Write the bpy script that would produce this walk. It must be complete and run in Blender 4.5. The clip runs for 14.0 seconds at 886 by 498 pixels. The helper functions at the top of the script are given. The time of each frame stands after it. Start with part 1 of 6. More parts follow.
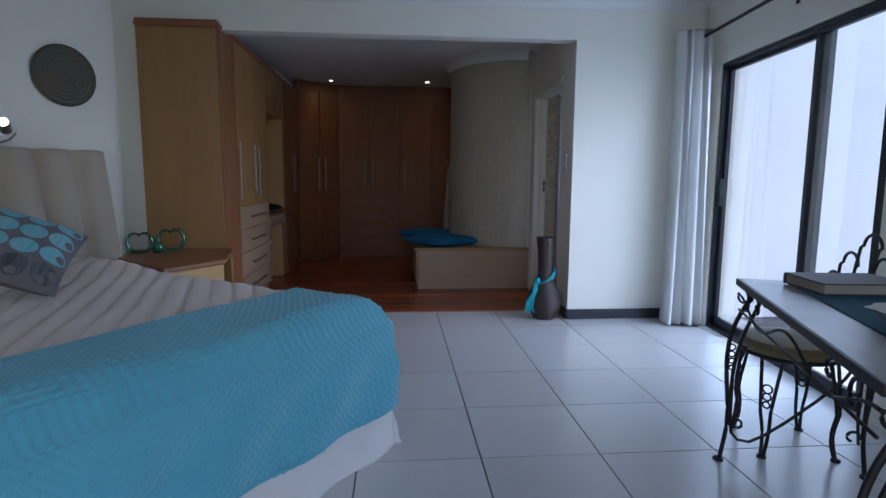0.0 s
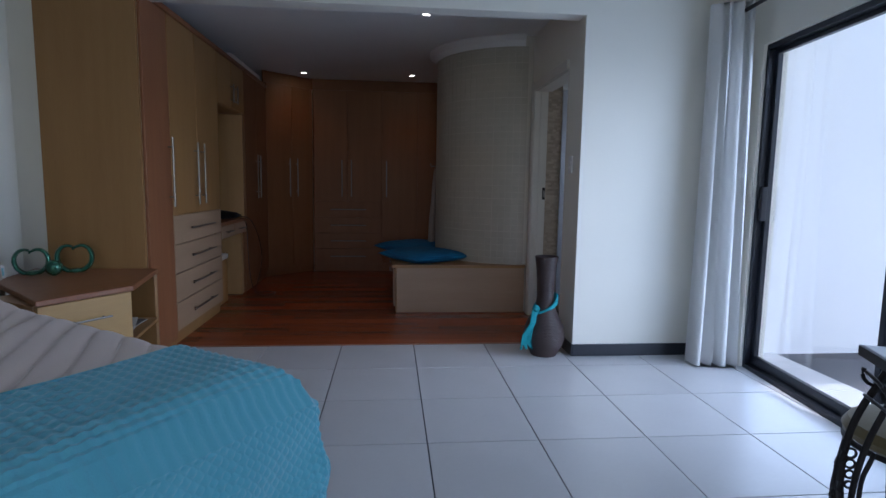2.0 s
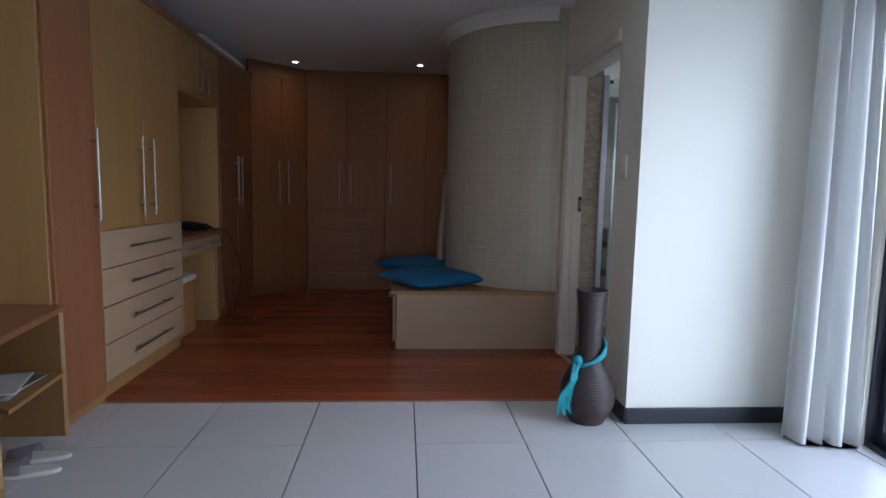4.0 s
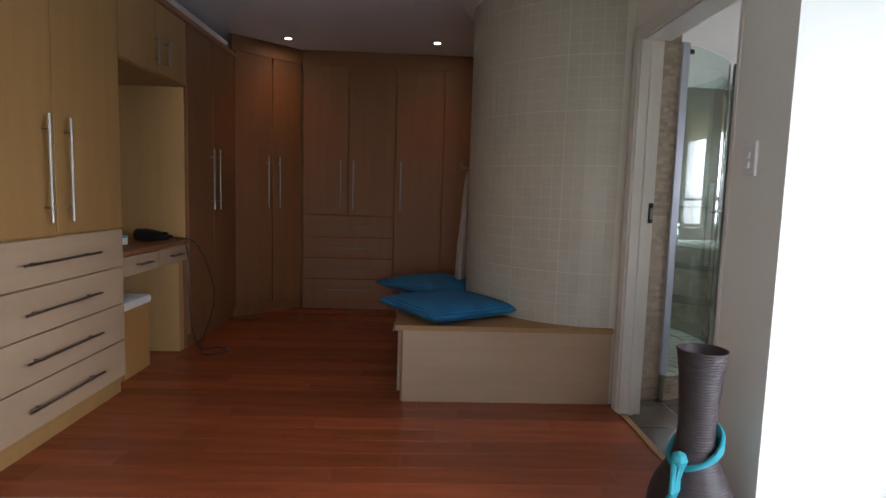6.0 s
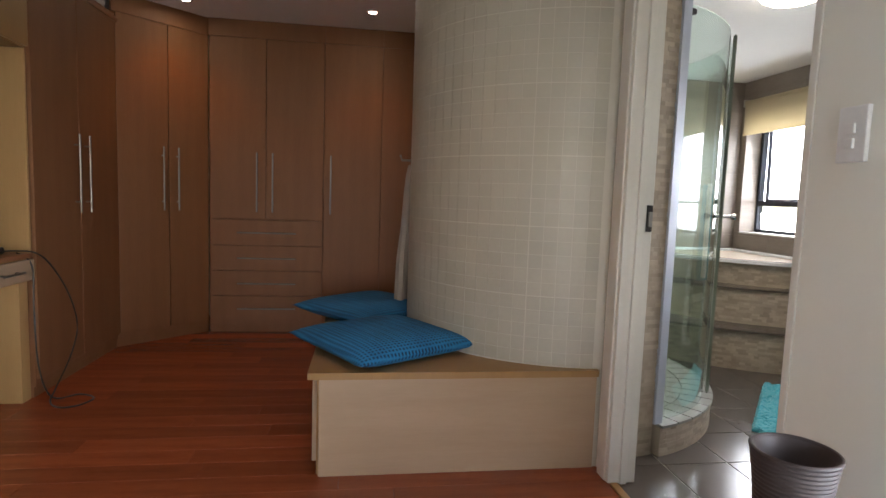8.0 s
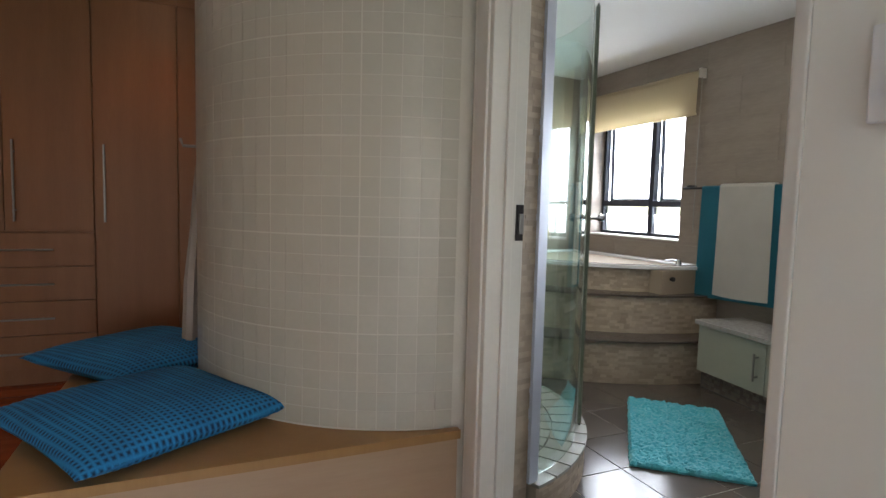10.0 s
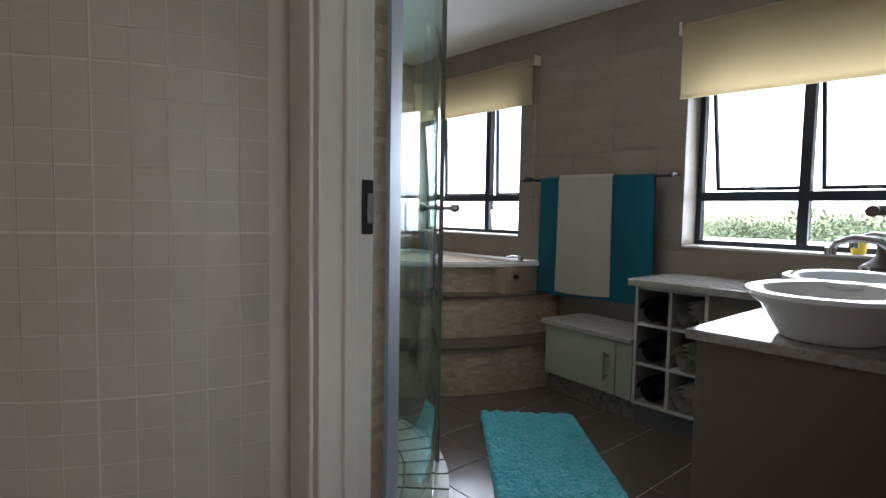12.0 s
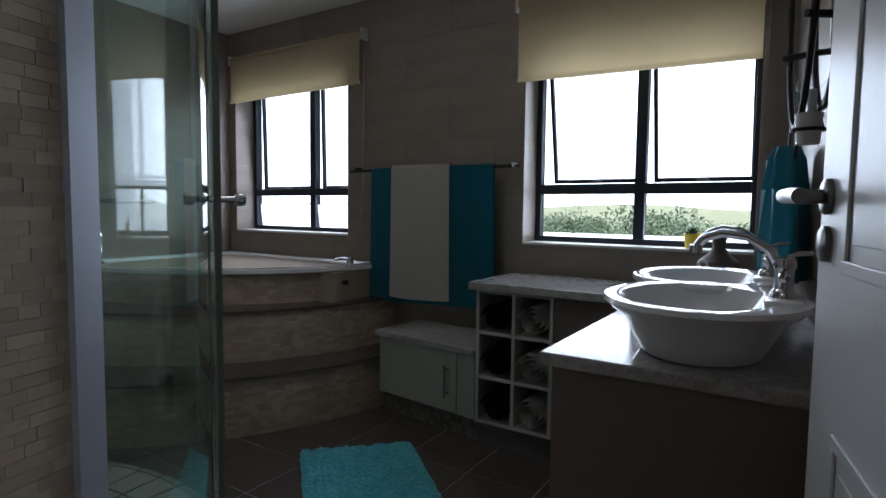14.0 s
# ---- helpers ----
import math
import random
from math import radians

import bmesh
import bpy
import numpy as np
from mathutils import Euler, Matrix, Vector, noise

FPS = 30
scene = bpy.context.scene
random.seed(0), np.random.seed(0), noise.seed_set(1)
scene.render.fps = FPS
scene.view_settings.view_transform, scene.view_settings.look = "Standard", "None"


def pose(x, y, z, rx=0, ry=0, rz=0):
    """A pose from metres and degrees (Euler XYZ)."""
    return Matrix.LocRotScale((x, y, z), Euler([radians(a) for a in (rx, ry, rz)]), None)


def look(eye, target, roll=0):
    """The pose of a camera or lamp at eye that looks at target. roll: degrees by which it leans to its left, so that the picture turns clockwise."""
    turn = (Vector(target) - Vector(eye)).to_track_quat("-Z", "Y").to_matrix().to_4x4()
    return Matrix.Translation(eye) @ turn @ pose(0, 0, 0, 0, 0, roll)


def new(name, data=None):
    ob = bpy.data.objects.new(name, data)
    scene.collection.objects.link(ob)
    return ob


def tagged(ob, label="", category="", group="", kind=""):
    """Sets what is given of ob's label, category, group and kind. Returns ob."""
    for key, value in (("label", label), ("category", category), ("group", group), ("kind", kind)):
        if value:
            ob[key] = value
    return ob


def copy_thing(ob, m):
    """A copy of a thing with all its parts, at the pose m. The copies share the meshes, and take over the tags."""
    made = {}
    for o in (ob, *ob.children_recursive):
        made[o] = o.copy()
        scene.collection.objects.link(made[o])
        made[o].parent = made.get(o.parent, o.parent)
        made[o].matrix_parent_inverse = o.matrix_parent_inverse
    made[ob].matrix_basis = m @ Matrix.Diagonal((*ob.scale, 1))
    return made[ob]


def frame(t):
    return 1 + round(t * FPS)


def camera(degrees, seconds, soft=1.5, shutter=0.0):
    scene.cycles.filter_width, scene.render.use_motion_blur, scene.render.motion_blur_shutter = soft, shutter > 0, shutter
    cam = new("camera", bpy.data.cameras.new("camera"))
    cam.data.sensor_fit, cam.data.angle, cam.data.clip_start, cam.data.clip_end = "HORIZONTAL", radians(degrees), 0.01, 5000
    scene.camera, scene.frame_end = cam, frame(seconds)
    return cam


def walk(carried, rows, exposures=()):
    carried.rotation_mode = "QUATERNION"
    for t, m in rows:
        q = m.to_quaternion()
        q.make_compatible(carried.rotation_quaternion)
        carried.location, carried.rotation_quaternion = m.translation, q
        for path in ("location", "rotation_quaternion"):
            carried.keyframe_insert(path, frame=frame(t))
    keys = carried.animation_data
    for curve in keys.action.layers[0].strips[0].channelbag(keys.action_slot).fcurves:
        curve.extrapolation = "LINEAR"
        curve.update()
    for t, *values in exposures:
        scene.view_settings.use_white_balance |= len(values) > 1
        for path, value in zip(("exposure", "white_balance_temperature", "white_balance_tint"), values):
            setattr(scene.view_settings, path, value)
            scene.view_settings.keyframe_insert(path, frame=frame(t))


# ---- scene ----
cam = camera(77.3, 14.0)
PATH = [
    (0, (0.14, -0.069, 1.19), (0.31, 1.907, 0.936), 0.4),
    (0.5, (0.213, 0.107, 1.177), (0.398, 2.083, 0.933), 0.6),
    (1, (0.287, 0.327, 1.173), (0.483, 2.303, 0.937), 0.7),
    (1.5, (0.329, 0.555, 1.186), (0.514, 2.532, 0.948), 0.7),
    (2, (0.329, 0.78, 1.185), (0.517, 2.758, 0.952), 0.9),
    (2.5, (0.389, 1.02, 1.187), (0.569, 2.999, 0.961), 1.0),
    (3, (0.429, 1.256, 1.186), (0.595, 3.237, 0.962), 1.1),
    (3.5, (0.418, 1.506, 1.197), (0.576, 3.487, 0.98), 1.2),
    (4, (0.435, 1.746, 1.196), (0.575, 3.729, 0.983), 1.2),
    (6.3, (0.466, 2.879, 1.177), (0.547, 4.867, 0.978), 1.7),
    (6.5, (0.486, 2.956, 1.169), (0.562, 4.944, 0.967), 1.6),
    (7, (0.491, 3.192, 1.17), (0.594, 5.18, 0.975), 1.7),
    (7.5, (0.517, 3.373, 1.166), (0.683, 5.357, 0.978), 1.8),
    (7.7, (0.529, 3.451, 1.17), (0.739, 5.431, 0.983), 1.9),
    (10, (0.828, 4.243, 1.16), (1.621, 6.072, 1.002), 1.5),
    (10.5, (0.843, 4.391, 1.169), (1.792, 6.146, 1.018), 1.4),
    (11, (0.898, 4.54, 1.161), (2.019, 6.19, 1.016), 1.1),
    (11.5, (0.99, 4.633, 1.153), (2.211, 6.21, 1.01), 0.7),
    (12, (1.079, 4.747, 1.109), (2.4, 6.243, 0.971), 1.0),
    (12.5, (1.16, 4.861, 1.105), (2.59, 6.252, 0.967), 0.9),
    (13, (1.264, 4.926, 1.094), (2.829, 6.164, 0.96), 0.8),
    (13.5, (1.393, 4.954, 1.1), (3.035, 6.087, 0.961), 0.6),
    (14, (1.521, 4.998, 1.098), (3.201, 6.075, 0.958), 0.7),
]
EXPOSURES = [(0, 1.17, 5400, 17), (3, 1.12, 5500, 17), (4, 1.62, 5800, 16), (6.3, 2.38, 6400, 17), (8, 2.98, 6650, 16), (10, 2.8, 6350, 14), (11.5, 2.35, 6200, 14), (13, 1.42, 5900, 14), (14, 1.05, 5750, 14)]
walk(cam, [(t, look(eye, target, roll)) for t, eye, target, roll in PATH], EXPOSURES)

# ---- light ----
world = bpy.data.worlds.new("sky")
scene.world = world
world.use_nodes = True
wn = world.node_tree.nodes
sky = wn.new("ShaderNodeTexSky")
sky.sky_type = "NISHITA"
sky.sun_disc = False
sky.sun_elevation, sky.sun_rotation = radians(59), radians(170)
sky.dust_density, sky.ozone_density = 1.5, 0.6
world.node_tree.links.new(sky.outputs[0], wn["Background"].inputs[0])
wn["Background"].inputs[1].default_value = 0.15
sun = new("sun", bpy.data.lights.new("sun", "SUN"))
sun.data.energy, sun.data.angle, sun.data.color = 1.5, radians(0.6), (1.0, 0.95, 0.88)
sun.matrix_world = look((0, 0, 10), (-0.10, 0.50, 9.14))


def area_lamp(name, eye, target, w, h, watts, colour=(1, 1, 1)):
    lamp = new(name, bpy.data.lights.new(name, "AREA"))
    lamp.data.shape, lamp.data.size, lamp.data.size_y = "RECTANGLE", w, h
    lamp.data.energy, lamp.data.color = watts, colour
    lamp.matrix_world = look(eye, target)
    return lamp


def spot_lamp(name, eye, watts, degrees=80, colour=(1, 0.42, 0.15)):
    lamp = new(name, bpy.data.lights.new(name, "SPOT"))
    lamp.data.energy, lamp.data.spot_size, lamp.data.spot_blend = watts, radians(degrees), 0.7
    lamp.data.color, lamp.data.shadow_soft_size = colour, 0.03
    lamp.matrix_world = look(eye, (eye[0], eye[1], eye[2] - 1))
    return lamp


DAY = (0.86, 0.93, 1.0)
area_lamp("bedroom_window_light", (0.1, -2.79, 1.4), (-0.7, 1.0, -1.2), 2.8, 1.75, 7.2, (1.0, 0.96, 0.92)).data.spread = radians(110)
area_lamp("sliding_door_light", (2.555, 3.29, 1.04), (1.555, 3.39, 1.0), 1.7, 1.95, 7.5, (0.66, 0.82, 1.0))
area_lamp("bath_window_light", (4.375, 5.69, 1.35), (3, 5.69, 1.2), 1.0, 0.85, 3.4, DAY)
area_lamp("bath_window_light", (4.375, 8.03, 1.4), (3, 8.03, 1.2), 1.05, 0.9, 3.4, DAY)
for lx, ly in ((-0.738, 7.87), (0.58, 7.82), (0.6, 5.3)):
    spot_lamp("downlight_glow", (lx, ly, 2.495), 1.2, 105)


# ---- materials ----
def material(name, colour, rough=0.5, metal=0.0, second=None, scale=6.0, fine=60.0, amount=0.25, bump=0.1, stretch=(1, 1, 1), coat=0.0, spec=0.5, vary=0.0, sheen=0.0):
    m = bpy.data.materials.new(name)
    m.use_nodes = True
    n, l = m.node_tree.nodes, m.node_tree.links
    b = n["Principled BSDF"]
    b.inputs["Roughness"].default_value = rough
    b.inputs["Metallic"].default_value = metal
    b.inputs["Coat Weight"].default_value = coat
    b.inputs["Specular IOR Level"].default_value = spec
    b.inputs["Sheen Weight"].default_value = sheen
    co = n.new("ShaderNodeTexCoord")
    mp = n.new("ShaderNodeMapping")
    mp.inputs["Scale"].default_value = stretch
    l.new(co.outputs["Object"], mp.inputs["Vector"])
    big = n.new("ShaderNodeTexNoise")
    big.inputs["Scale"].default_value = scale
    big.inputs["Detail"].default_value = 6
    l.new(mp.outputs[0], big.inputs["Vector"])
    small = n.new("ShaderNodeTexNoise")
    small.inputs["Scale"].default_value = fine
    small.inputs["Detail"].default_value = 4
    l.new(mp.outputs[0], small.inputs["Vector"])
    mix = n.new("ShaderNodeMix")
    mix.data_type = "RGBA"
    mix.inputs["A"].default_value = (*colour, 1)
    second = second or tuple(c * 0.8 for c in colour)
    mix.inputs["B"].default_value = (*second, 1)
    add = n.new("ShaderNodeMath")
    add.operation = "MULTIPLY_ADD"
    l.new(big.outputs[0], add.inputs[0])
    add.inputs[1].default_value = 1.6
    sub = n.new("ShaderNodeMath")
    sub.operation = "MULTIPLY_ADD"
    l.new(small.outputs[0], sub.inputs[0])
    sub.inputs[1].default_value = 0.8
    sub.inputs[2].default_value = -0.7
    l.new(sub.outputs[0], add.inputs[2])
    ramp = n.new("ShaderNodeMath")
    ramp.operation = "MULTIPLY"
    ramp.use_clamp = True
    l.new(add.outputs[0], ramp.inputs[0])
    ramp.inputs[1].default_value = amount * 2
    l.new(ramp.outputs[0], mix.inputs["Factor"])
    out = mix.outputs["Result"]
    if vary:
        info = n.new("ShaderNodeObjectInfo")
        hsv = n.new("ShaderNodeHueSaturation")
        val = n.new("ShaderNodeMath")
        val.operation = "MULTIPLY_ADD"
        l.new(info.outputs["Random"], val.inputs[0])
        val.inputs[1].default_value = vary
        val.inputs[2].default_value = 1 - vary / 2
        l.new(val.outputs[0], hsv.inputs["Value"])
        l.new(out, hsv.inputs["Color"])
        out = hsv.outputs["Color"]
    l.new(out, b.inputs["Base Color"])
    if bump:
        bp = n.new("ShaderNodeBump")
        bp.inputs["Strength"].default_value = bump
        bp.inputs["Distance"].default_value = 0.004
        l.new(small.outputs[0], bp.inputs["Height"])
        l.new(bp.outputs[0], b.inputs["Normal"])
    return m


def glow(name, colour, strength):
    m = bpy.data.materials.new(name)
    m.use_nodes = True
    b = m.node_tree.nodes["Principled BSDF"]
    b.inputs["Base Color"].default_value = (*colour, 1)
    b.inputs["Emission Color"].default_value = (*colour, 1)
    b.inputs["Emission Strength"].default_value = strength
    return m


def cloth(name, colour, second, light):
    """A fabric that lets some light through."""
    m = material(name, colour, 0.9, second=second, scale=4, fine=320, bump=0.25)
    n, l = m.node_tree.nodes, m.node_tree.links
    b = n["Principled BSDF"]
    tr = n.new("ShaderNodeBsdfTranslucent")
    l.new(b.inputs["Base Color"].links[0].from_socket, tr.inputs["Color"])
    mx = n.new("ShaderNodeMixShader")
    mx.inputs[0].default_value = light
    l.new(b.outputs[0], mx.inputs[1])
    l.new(tr.outputs[0], mx.inputs[2])
    l.new(mx.outputs[0], n["Material Output"].inputs["Surface"])
    return m


def checked(name, a, b, period):
    """A cotton woven in fine checks of two colours."""
    m = material(name, a, 0.9, second=b, fine=180, bump=0.25)
    n, l = m.node_tree.nodes, m.node_tree.links
    p = n["Principled BSDF"]
    co = n.new("ShaderNodeTexCoord")
    waves = []
    for axis in ("X", "Y"):
        w = n.new("ShaderNodeTexWave")
        w.bands_direction = axis
        w.inputs["Scale"].default_value = 0.314 / period
        l.new(co.outputs["Object"], w.inputs["Vector"])
        waves.append(w)
    mul = n.new("ShaderNodeMath")
    mul.operation = "MAXIMUM"
    l.new(waves[0].outputs["Fac"], mul.inputs[0])
    l.new(waves[1].outputs["Fac"], mul.inputs[1])
    mix = n.new("ShaderNodeMix")
    mix.data_type = "RGBA"
    mix.inputs["A"].default_value = (*b, 1)
    l.new(p.inputs["Base Color"].links[0].from_socket, mix.inputs["B"])
    l.new(mul.outputs[0], mix.inputs["Factor"])
    l.new(mix.outputs["Result"], p.inputs["Base Color"])
    return m


def glass(name, colour, rough=0.0):
    m = bpy.data.materials.new(name)
    m.use_nodes = True
    b = m.node_tree.nodes["Principled BSDF"]
    b.inputs["Base Color"].default_value = (*colour, 1)
    b.inputs["Roughness"].default_value = rough
    b.inputs["Transmission Weight"].default_value = 1
    b.inputs["IOR"].default_value = 1.45
    return m


WALL = material("cream_wall_paint", (0.80, 0.78, 0.70), 0.75, second=(0.76, 0.74, 0.66), scale=1.5, fine=120, bump=0.06)
CEIL = material("ceiling_paint", (0.82, 0.82, 0.80), 0.8, scale=1.2, fine=90, bump=0.05)
TRIMW = material("white_gloss_trim", (0.72, 0.69, 0.62), 0.45, scale=4, fine=80, bump=0.05)
TILE = material("glazed_floor_tile", (0.60, 0.60, 0.61), 0.22, second=(0.52, 0.52, 0.53), scale=3, fine=45, bump=0.03, vary=0.06)
GROUT = material("tile_grout", (0.10, 0.10, 0.11), 0.9, fine=150, bump=0.3)
WOODF = material("laminate_plank", (0.33, 0.080, 0.028), 0.27, second=(0.19, 0.042, 0.015), scale=2.2, fine=24, amount=0.45, bump=0.08, stretch=(1, 9, 9), vary=0.4)
MAPLE = material("maple_veneer", (0.34, 0.19, 0.066), 0.42, second=(0.27, 0.14, 0.046), scale=2.2, fine=26, amount=0.4, bump=0.05, stretch=(6, 6, 0.5))
# Greyed a little: the reflection of blue daylight is put into this veneer.
MAPLE_H = material("maple_veneer_drawer", (0.42, 0.295, 0.19), 0.4, second=(0.35, 0.235, 0.145), scale=2.2, fine=26, amount=0.4, bump=0.05, stretch=(0.5, 0.5, 6))
LIGHTM = material("light_maple_veneer", (0.54, 0.34, 0.12), 0.42, second=(0.44, 0.265, 0.09), scale=2.2, fine=26, amount=0.4, bump=0.05, stretch=(0.6, 0.6, 6))
# Same maple, darker and redder: the far end's dim warm light in colour.
MAPLE_DIM = material("maple_veneer_dim_warm_light", (0.24, 0.108, 0.046), 0.5, second=(0.185, 0.078, 0.032), spec=0.3, scale=2.2, fine=26, amount=0.4, bump=0.05, stretch=(6, 6, 0.5))
# Maple again, lightened: the light falling into the desk niche is painted in.
MAPLE_LIT = material("side_lit_maple_veneer", (0.52, 0.32, 0.13), 0.42, second=(0.43, 0.25, 0.095), scale=2.2, fine=26, amount=0.4, bump=0.05, stretch=(6, 6, 0.5))
STOOLM = material("golden_maple_veneer", (0.48, 0.25, 0.075), 0.4, second=(0.38, 0.19, 0.055), scale=2.2, fine=26, amount=0.4, bump=0.05, stretch=(6, 6, 0.5))
CHERRY = material("cherry_edge_veneer", (0.30, 0.125, 0.055), 0.4, second=(0.22, 0.085, 0.035), scale=2.5, fine=26, amount=0.45, bump=0.05, stretch=(7, 7, 0.6))
STEEL = material("brushed_steel", (0.27, 0.26, 0.245), 0.36, 1.0, scale=8, fine=200, bump=0.03)
CHROME = material("chrome", (0.62, 0.63, 0.65), 0.10, 1.0, scale=8, fine=100, bump=0)
IRON = material("black_wrought_iron", (0.025, 0.022, 0.022), 0.5, 0.4, scale=8, fine=150, bump=0.3)
FRAME = material("dark_bronze_aluminium", (0.02, 0.024, 0.035), 0.4, 0.3, scale=5, fine=120, bump=0.04)
ALU = material("satin_aluminium", (0.58, 0.62, 0.70), 0.42, 0.55, scale=8, fine=200, bump=0.03)
SKIRT = material("dark_skirting", (0.022, 0.025, 0.033), 0.35, scale=4, fine=80, bump=0.05)
PANE = glass("clear_pane", (0.97, 0.99, 0.98))
SHOWER = glass("green_shower_glass", (0.80, 0.93, 0.89))
CURTAIN = cloth("white_curtain", (0.88, 0.88, 0.87), (0.83, 0.83, 0.82), 0.45)
BLIND = cloth("cream_blind_fabric", (0.72, 0.64, 0.48), (0.66, 0.58, 0.43), 0.7)
SLATE = material("grey_wall_tile", (0.185, 0.152, 0.125), 0.32, second=(0.28, 0.235, 0.195), scale=1.6, fine=14, amount=0.5, bump=0.05, stretch=(1, 0.7, 6), vary=0.10)
SLATEG = material("wall_tile_joint", (0.10, 0.085, 0.07), 0.9, fine=120)
BTILE = material("brown_floor_tile", (0.095, 0.079, 0.067), 0.17, second=(0.07, 0.058, 0.05), scale=3, fine=30, bump=0.03, vary=0.1)
MOSAIC = material("cream_wall_mosaic", (0.45, 0.415, 0.34), 0.35, second=(0.38, 0.35, 0.28), scale=1.2, fine=30, bump=0.05, vary=0.05)
MGROUT = material("pale_mosaic_grout", (0.58, 0.55, 0.47), 0.9, fine=150, bump=0.2)
STONE = material("travertine_mosaic", (0.43, 0.35, 0.265), 0.6, second=(0.31, 0.24, 0.17), scale=5, fine=60, amount=0.4, bump=0.3, vary=0.35)
CERAMIC = material("white_ceramic", (0.80, 0.80, 0.80), 0.08, scale=4, fine=60, bump=0, coat=0.3)
GRANITE = material("speckled_stone_top", (0.45, 0.44, 0.42), 0.12, second=(0.22, 0.20, 0.18), scale=40, fine=160, amount=0.45, bump=0.02)
SAGE = material("pale_sage_board", (0.35, 0.365, 0.30), 0.4, scale=3, fine=60, bump=0.04)
PLINTHT = material("grey_plinth_tile", (0.26, 0.26, 0.23), 0.3, scale=3, fine=60, bump=0.04, vary=0.1)
# White board darkened to grey: the shelf's backlit shade is in the colour.
WHITEB_SHADE = material("shaded_white_board", (0.46, 0.45, 0.42), 0.45, scale=3, fine=60, bump=0.04)
PUTTY = material("putty_board", (0.17, 0.135, 0.11), 0.5, scale=3, fine=60, bump=0.04)
WHITEB = material("white_board", (0.68, 0.67, 0.64), 0.45, scale=3, fine=60, bump=0.04)
DOORW = material("white_door_paint", (0.76, 0.78, 0.80), 0.35, scale=3, fine=80, bump=0.06)
QUILT = material("cream_quilt", (0.70, 0.58, 0.52), 0.9, second=(0.62, 0.50, 0.45), scale=4, fine=180, bump=0.25, sheen=0.3)
SEAM = material("quilt_piping", (0.78, 0.70, 0.64), 0.9, fine=200, bump=0.2)
SHEET = material("white_valance", (0.74, 0.74, 0.74), 0.9, scale=4, fine=180, bump=0.2, sheen=0.2)
THROW = material("turquoise_throw", (0.13, 0.44, 0.56), 0.95, second=(0.09, 0.36, 0.49), scale=4, fine=160, bump=0.4, sheen=0.4)
BLUEC = checked("blue_cushion_cotton", (0.014, 0.25, 0.55), (0.003, 0.015, 0.045), 0.018)
TOWELB = material("teal_towel", (0.006, 0.18, 0.26), 0.95, second=(0.004, 0.13, 0.20), scale=6, fine=240, bump=0.6, sheen=0.4)
TOWELW = material("cream_towel", (0.80, 0.76, 0.70), 0.95, scale=6, fine=240, bump=0.6, sheen=0.3)
RUG = material("turquoise_rug_pile", (0.04, 0.36, 0.45), 0.95, second=(0.10, 0.48, 0.56), scale=9, fine=120, amount=0.5, bump=0.8, sheen=0.4)
LEATHER = material("beige_headboard_fabric", (0.42, 0.36, 0.28), 0.75, scale=4, fine=160, bump=0.2)
VASE = material("dark_coiled_clay", (0.034, 0.021, 0.020), 0.5, second=(0.055, 0.036, 0.033), scale=6, fine=60, bump=0.2)
OUTWALL = material("white_outside_plaster", (0.84, 0.84, 0.84), 0.9, second=(0.79, 0.79, 0.80), scale=1.2, fine=60, bump=0.2)
OUTTILE = material("outside_paving", (0.17, 0.19, 0.23), 0.7, second=(0.12, 0.14, 0.17), scale=2, fine=40, bump=0.2)
GREENGL = material("green_lustre_ceramic", (0.02, 0.15, 0.10), 0.2, 0.6, second=(0.12, 0.27, 0.15), scale=8, fine=60, bump=0.02, coat=0.5)
LAND = material("dry_veld_ground", (0.42, 0.40, 0.20), 0.95, second=(0.20, 0.23, 0.10), scale=0.3, fine=1.2, amount=0.5, bump=0.4)


# ---- building helpers ----
def add_box(bm, x0, y0, z0, x1, y1, z1, bevel=0.0):
    g = bmesh.ops.create_cube(bm, size=1.0, matrix=Matrix.LocRotScale(((x0 + x1) / 2, (y0 + y1) / 2, (z0 + z1) / 2), None, (abs(x1 - x0), abs(y1 - y0), abs(z1 - z0))))
    if bevel:
        es = list({e for v in g["verts"] for e in v.link_edges})
        bmesh.ops.bevel(bm, geom=es, offset=bevel, segments=2, affect="EDGES", profile=0.6)


def box(x0, y0, z0, x1, y1, z1, bevel=0.0):
    bm = bmesh.new()
    add_box(bm, x0, y0, z0, x1, y1, z1, bevel)
    return bm


def mesh_of(name, bm, mat, smooth=False):
    me = bpy.data.meshes.new(name)
    bmesh.ops.recalc_face_normals(bm, faces=bm.faces)
    bm.to_mesh(me)
    bm.free()
    me.materials.append(mat)
    if smooth:
        me.shade_smooth()
        me.set_sharp_from_angle(angle=radians(35))
    return me


def part(name, bm, mat, parent, label="", smooth=False, m=None):
    ob = new(name, mesh_of(name, bm, mat, smooth))
    ob.parent = parent
    if m is not None:
        ob.matrix_basis = m
    return tagged(ob, label)


def setting(name, bm, mat, label, m=None, smooth=False):
    ob = new(name, mesh_of(name, bm, mat, smooth))
    if m is not None:
        ob.matrix_basis = m
    return tagged(ob, label, kind="structure")


def thing(name, label, category, m=None, group=""):
    ob = new(name)
    ob.empty_display_size = 0.1
    if m is not None:
        ob.matrix_basis = m
    return tagged(ob, label, category, group)


